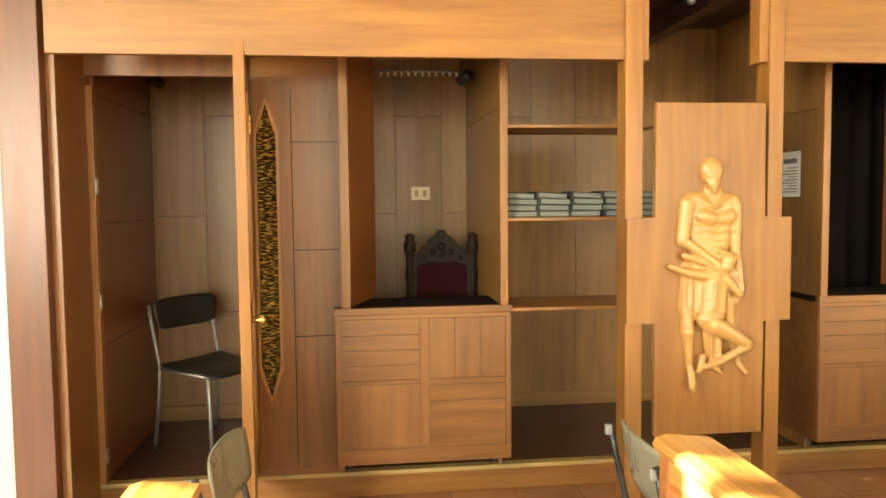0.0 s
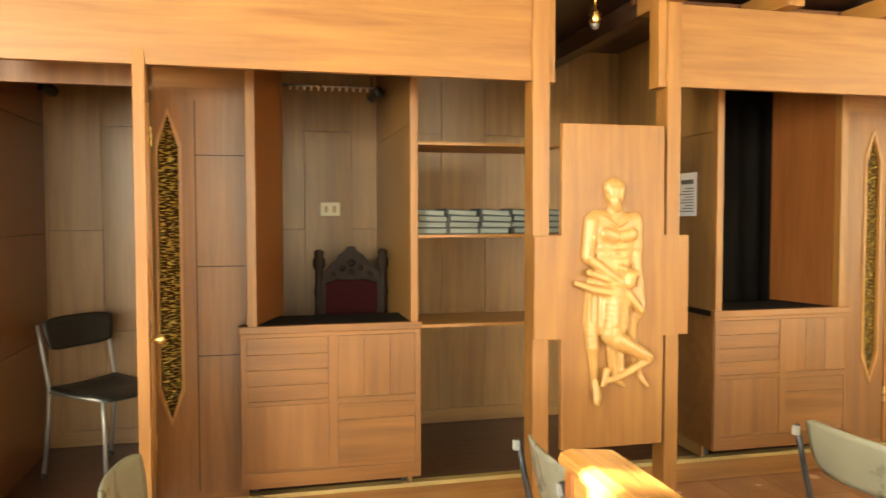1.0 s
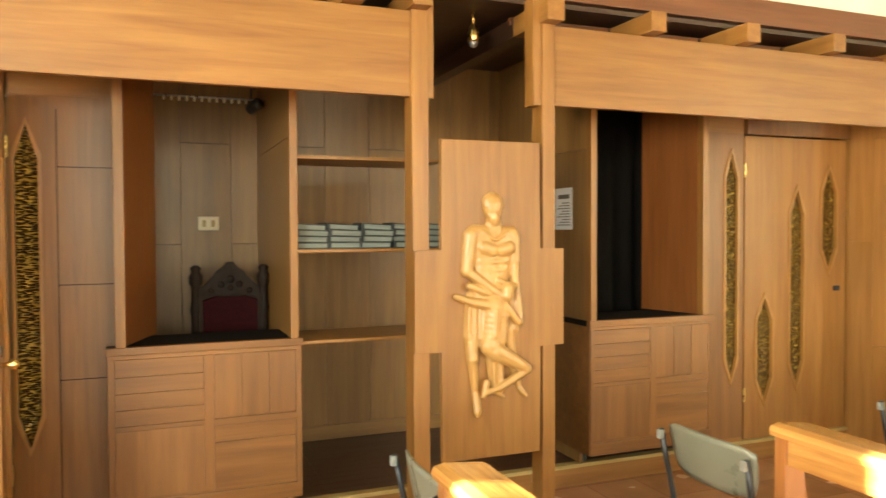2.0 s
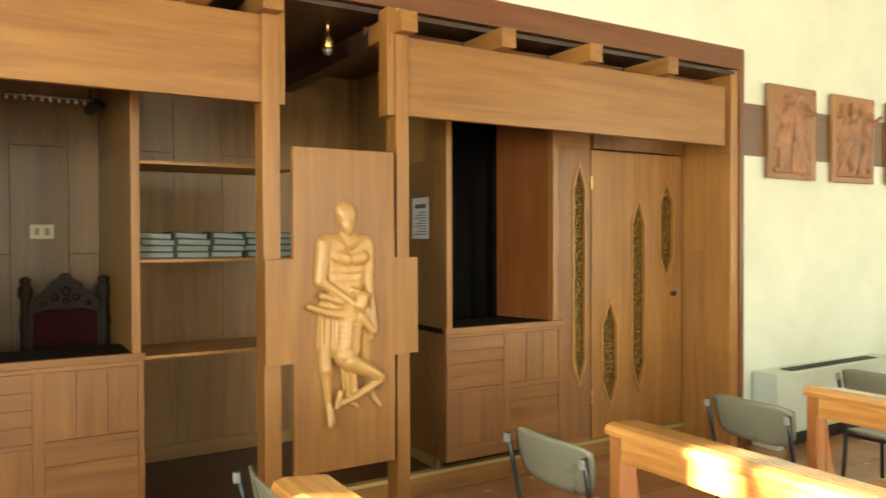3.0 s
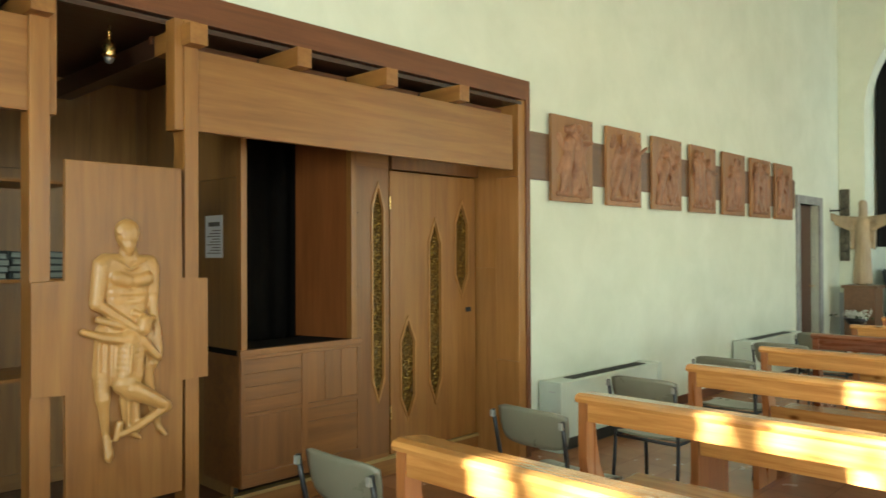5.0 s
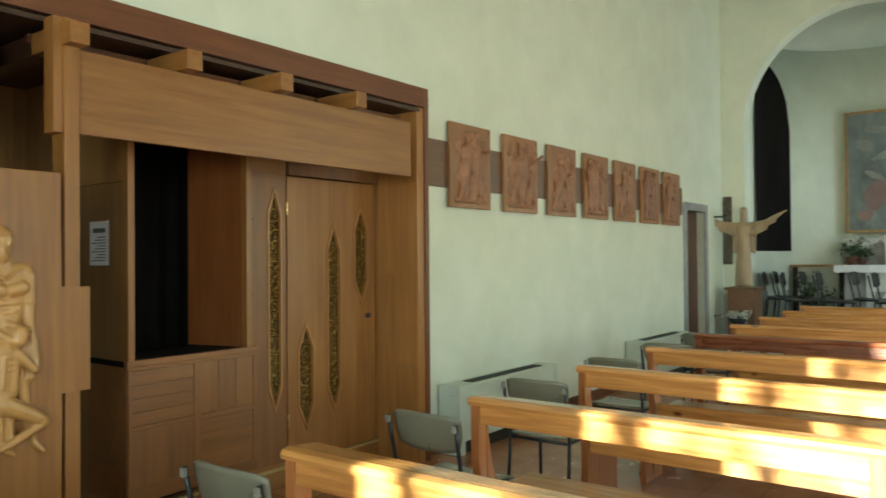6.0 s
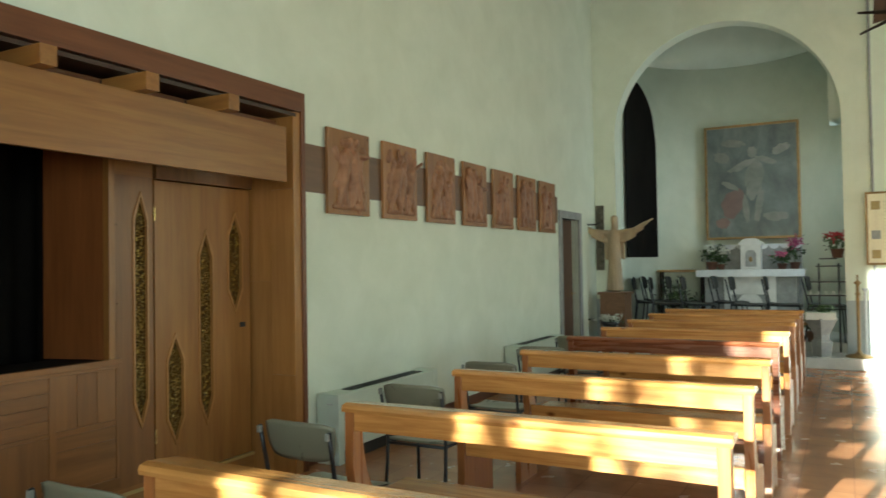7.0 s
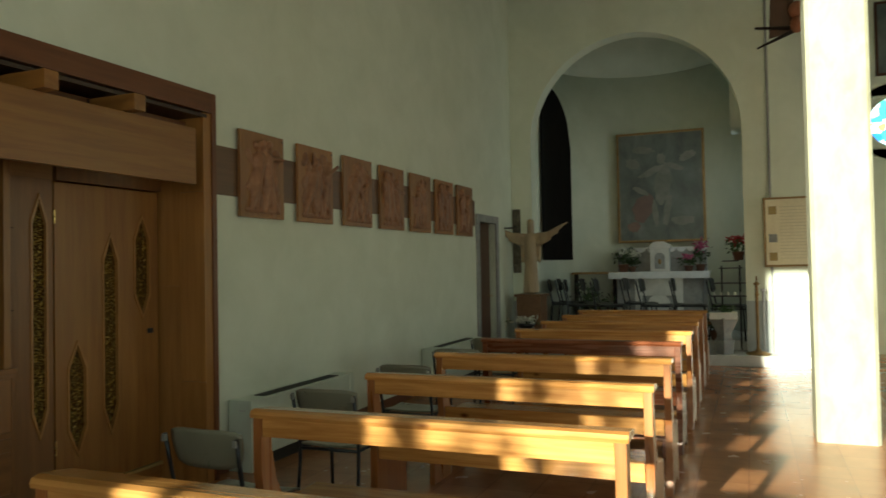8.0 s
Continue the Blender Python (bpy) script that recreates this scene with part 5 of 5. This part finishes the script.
plant("poinsettia", (12.41, 0.13, 1.53), "red poinsettia on top of the votive rack", 0.09, 0.13, 70, petal_red, 0.2, 30)
planter = thing("marble_planter", (11.91, 0.35, 0.15), "white and grey footed marble planter", "planter")
part("vessel", lathe([(0.12, 0), (0.14, 0.2), (0.1, 0.24), (0.1, 0.3), (0.21, 0.52), (0.21, 0.54)], 4), stone, planter)
part("rim", box(-0.19, 0.19, -0.19, 0.19, 0.52, 0.62, 0.008), marble, planter)
part("foliage", foliage(60, (0.06, 0.07, 0.03), (0, 0, 0.65), 0.04, 33), leaf, planter)
rail = thing("kneeling_stool", (12.46, 0.58, 0.15), "small dark wooden stool beside the votive rack", "stool")
part("seat", box(-0.15, 0.15, -0.16, 0.16, 0.4, 0.44, 0.005), gilt, rail)
for x in (-0.12, 0.12):
    for y in (-0.13, 0.13):
        part("leg", box(x - 0.018, x + 0.018, y - 0.018, y + 0.018, 0, 0.4, 0.003), gilt, rail)

# hanging cross partly hidden by the pillar
crux = thing("hanging_cross", (10.31, -0.49, 4.3), "dark hanging wooden cross with rust-coloured carving", "cross")
part("upright", prism([(-0.16, 0.0), (0.12, 0.05), (0.2, 2.0), (-0.06, 2.0)], 0.04, lambda u, v, w: (w, -u, v)), door_brown, crux)
bm = bmesh.new()
for z, r in ((0.12, 0.08), (0.3, 0.1), (0.62, 0.1), (0.78, 0.1)):
    blob((-0.06, -0.16, z), (0.08, r, 0.11), bm)
part("carving", bm, rust, crux, "rust-coloured carved shape", True)
part("band", box(-0.13, -0.02, -0.26, -0.07, 0.86, 0.93, 0.01), white_clip, crux)
part("rod", tube([(-0.03, 0.32, 0.14), (-0.03, -0.2, 0.08)], 0.014, end_radius=0.03), walnut, crux)
part("rod", tube([(-0.03, 0.3, -0.12), (-0.03, -0.2, 0.08)], 0.012, end_radius=0.03), walnut, crux)
part("wire", tube([(0.02, -0.05, 1.99), (0.02, -0.05, 2.6)], 0.004), tube_dark, crux)

# round window and dark panel in the side aisle
rose = thing("window_1", (13.76, -2.24, 3.675), "round stained glass window with blue and amber pieces", "window")
tagged(rose, kind="structure")
part("pane", prism([(0.4 * math.cos(a), 0.4 * math.sin(a)) for a in (2 * math.pi * k / 40 for k in range(40))], 0.01, lambda u, v, w: (w, u, v)), stained, rose)
bm = bmesh.new()
ringo = [[bm.verts.new((-0.06 + d, r * math.cos(a), r * math.sin(a))) for a in (2 * math.pi * k / 40 for k in range(40))] for d, r in ((0, 0.62), (0, 0.4), (0.09, 0.39), (0.09, 0.62))]
for a, b in zip(ringo, ringo[1:] + ringo[:1]):
    for k in range(40):
        bm.faces.new((a[k - 1], a[k], b[k], b[k - 1]))
part("window_frame", bm, plaster, rose)
art = thing("dark_painting", (13.68, -2.42, 4.45), "dark framed painting on the aisle wall", "painting")
part("canvas", box(0, 0.02, -0.5, 0.42, 0, 1.1, 0.004), canvas, art)
part("frame", boxes((-0.01, 0.025, 0.42, 0.46, -0.04, 1.14), (-0.01, 0.025, -0.54, -0.5, -0.04, 1.14), (-0.01, 0.025, -0.5, 0.42, -0.04, 0), (-0.01, 0.025, -0.5, 0.42, 1.1, 1.14)), door_brown, art)

# ---- unseen windows added to admit daylight, and the tree that shades them ----
for name, at, turn, wide, z0, z1 in (("window_2", (-4.1, 1.775, 0), 90, 2.15, 1.7, 6.68), ("window_5", (-4.1, -2.4, 0), 90, 2.4, 1.0, 2.9), ("window_3", (-1.2, -5.45, 0), 0, 3.2, 1.0, 3.0), ("window_4", (4.0, -5.45, 0), 0, 3.2, 1.0, 3.0), ("window_7", (12.88, ARCH_Y - APSE_R - 0.12, 0), 0, 0.82, 1.6, 3.6), ("window_6", (9.9, -5.45, 0), 0, 3.0, 1.0, 3.0)):
    win = thing(name, at, "unseen plain window with slim metal bars, added to admit daylight", "window", turn=turn)
    tagged(win, kind="structure")
    for u in (-wide / 2 + 0.03, wide / 2 - 0.03) if z1 > 4 else (-wide / 2 + 0.03, 0.0, wide / 2 - 0.03):
        part("window_frame", box(u - 0.02, u + 0.02, -0.03, 0.03, z0, z1, 0.003), tube_dark, win)
    for v in (z0 + 0.02, z1 - 0.02) if z1 > 4 else (z0 + 0.02, (z0 + z1) / 2, z1 - 0.02):
        part("glazing_bar", box(-wide / 2, wide / 2, -0.02, 0.02, v - 0.02, v + 0.02, 0.003), tube_dark, win)

structure("ground", box(-300, 300, -300, 300, -0.6, -0.22, 0), leaf, "dark green ground outside")
tree = thing("tree", (-7.6, 3.15, -0.6), "small leafy tree outside the window", "tree")
part("trunk", tube([(0, 0.2, 0), (0.05, 0.16, 2.0), (0, 0.1, 4.2), (0.03, 0.14, 4.9)], 0.1, end_radius=0.03), door_brown, tree, "", True)
rng = random.Random(3)
bm = bmesh.new()
clumps = []
for k in range(12):
    tip = Vector((rng.uniform(-0.5, 0.5), rng.uniform(-0.45, 0.3), rng.uniform(3.6, 5.1)))
    root = Vector((0, 0.13, tip.z - rng.uniform(0.5, 1.0)))
    tube([root, root.lerp(tip, 0.6) + Vector((0, 0, 0.08)), tip], 0.022, bm, 6, 0.006)
    clumps.append(tip)
part("limbs", bm, door_brown, tree, "", True)
crown = bmesh.new()
for k, tip in enumerate(clumps):
    extra = foliage(20, (0.2, 0.13, 0.17), tip, 0.085, 50 + k)
    data = bpy.data.meshes.new("clump")
    extra.to_mesh(data)
    extra.free()
    crown.from_mesh(data)
    bpy.data.meshes.remove(data)
part("crown", crown, leaf, tree)
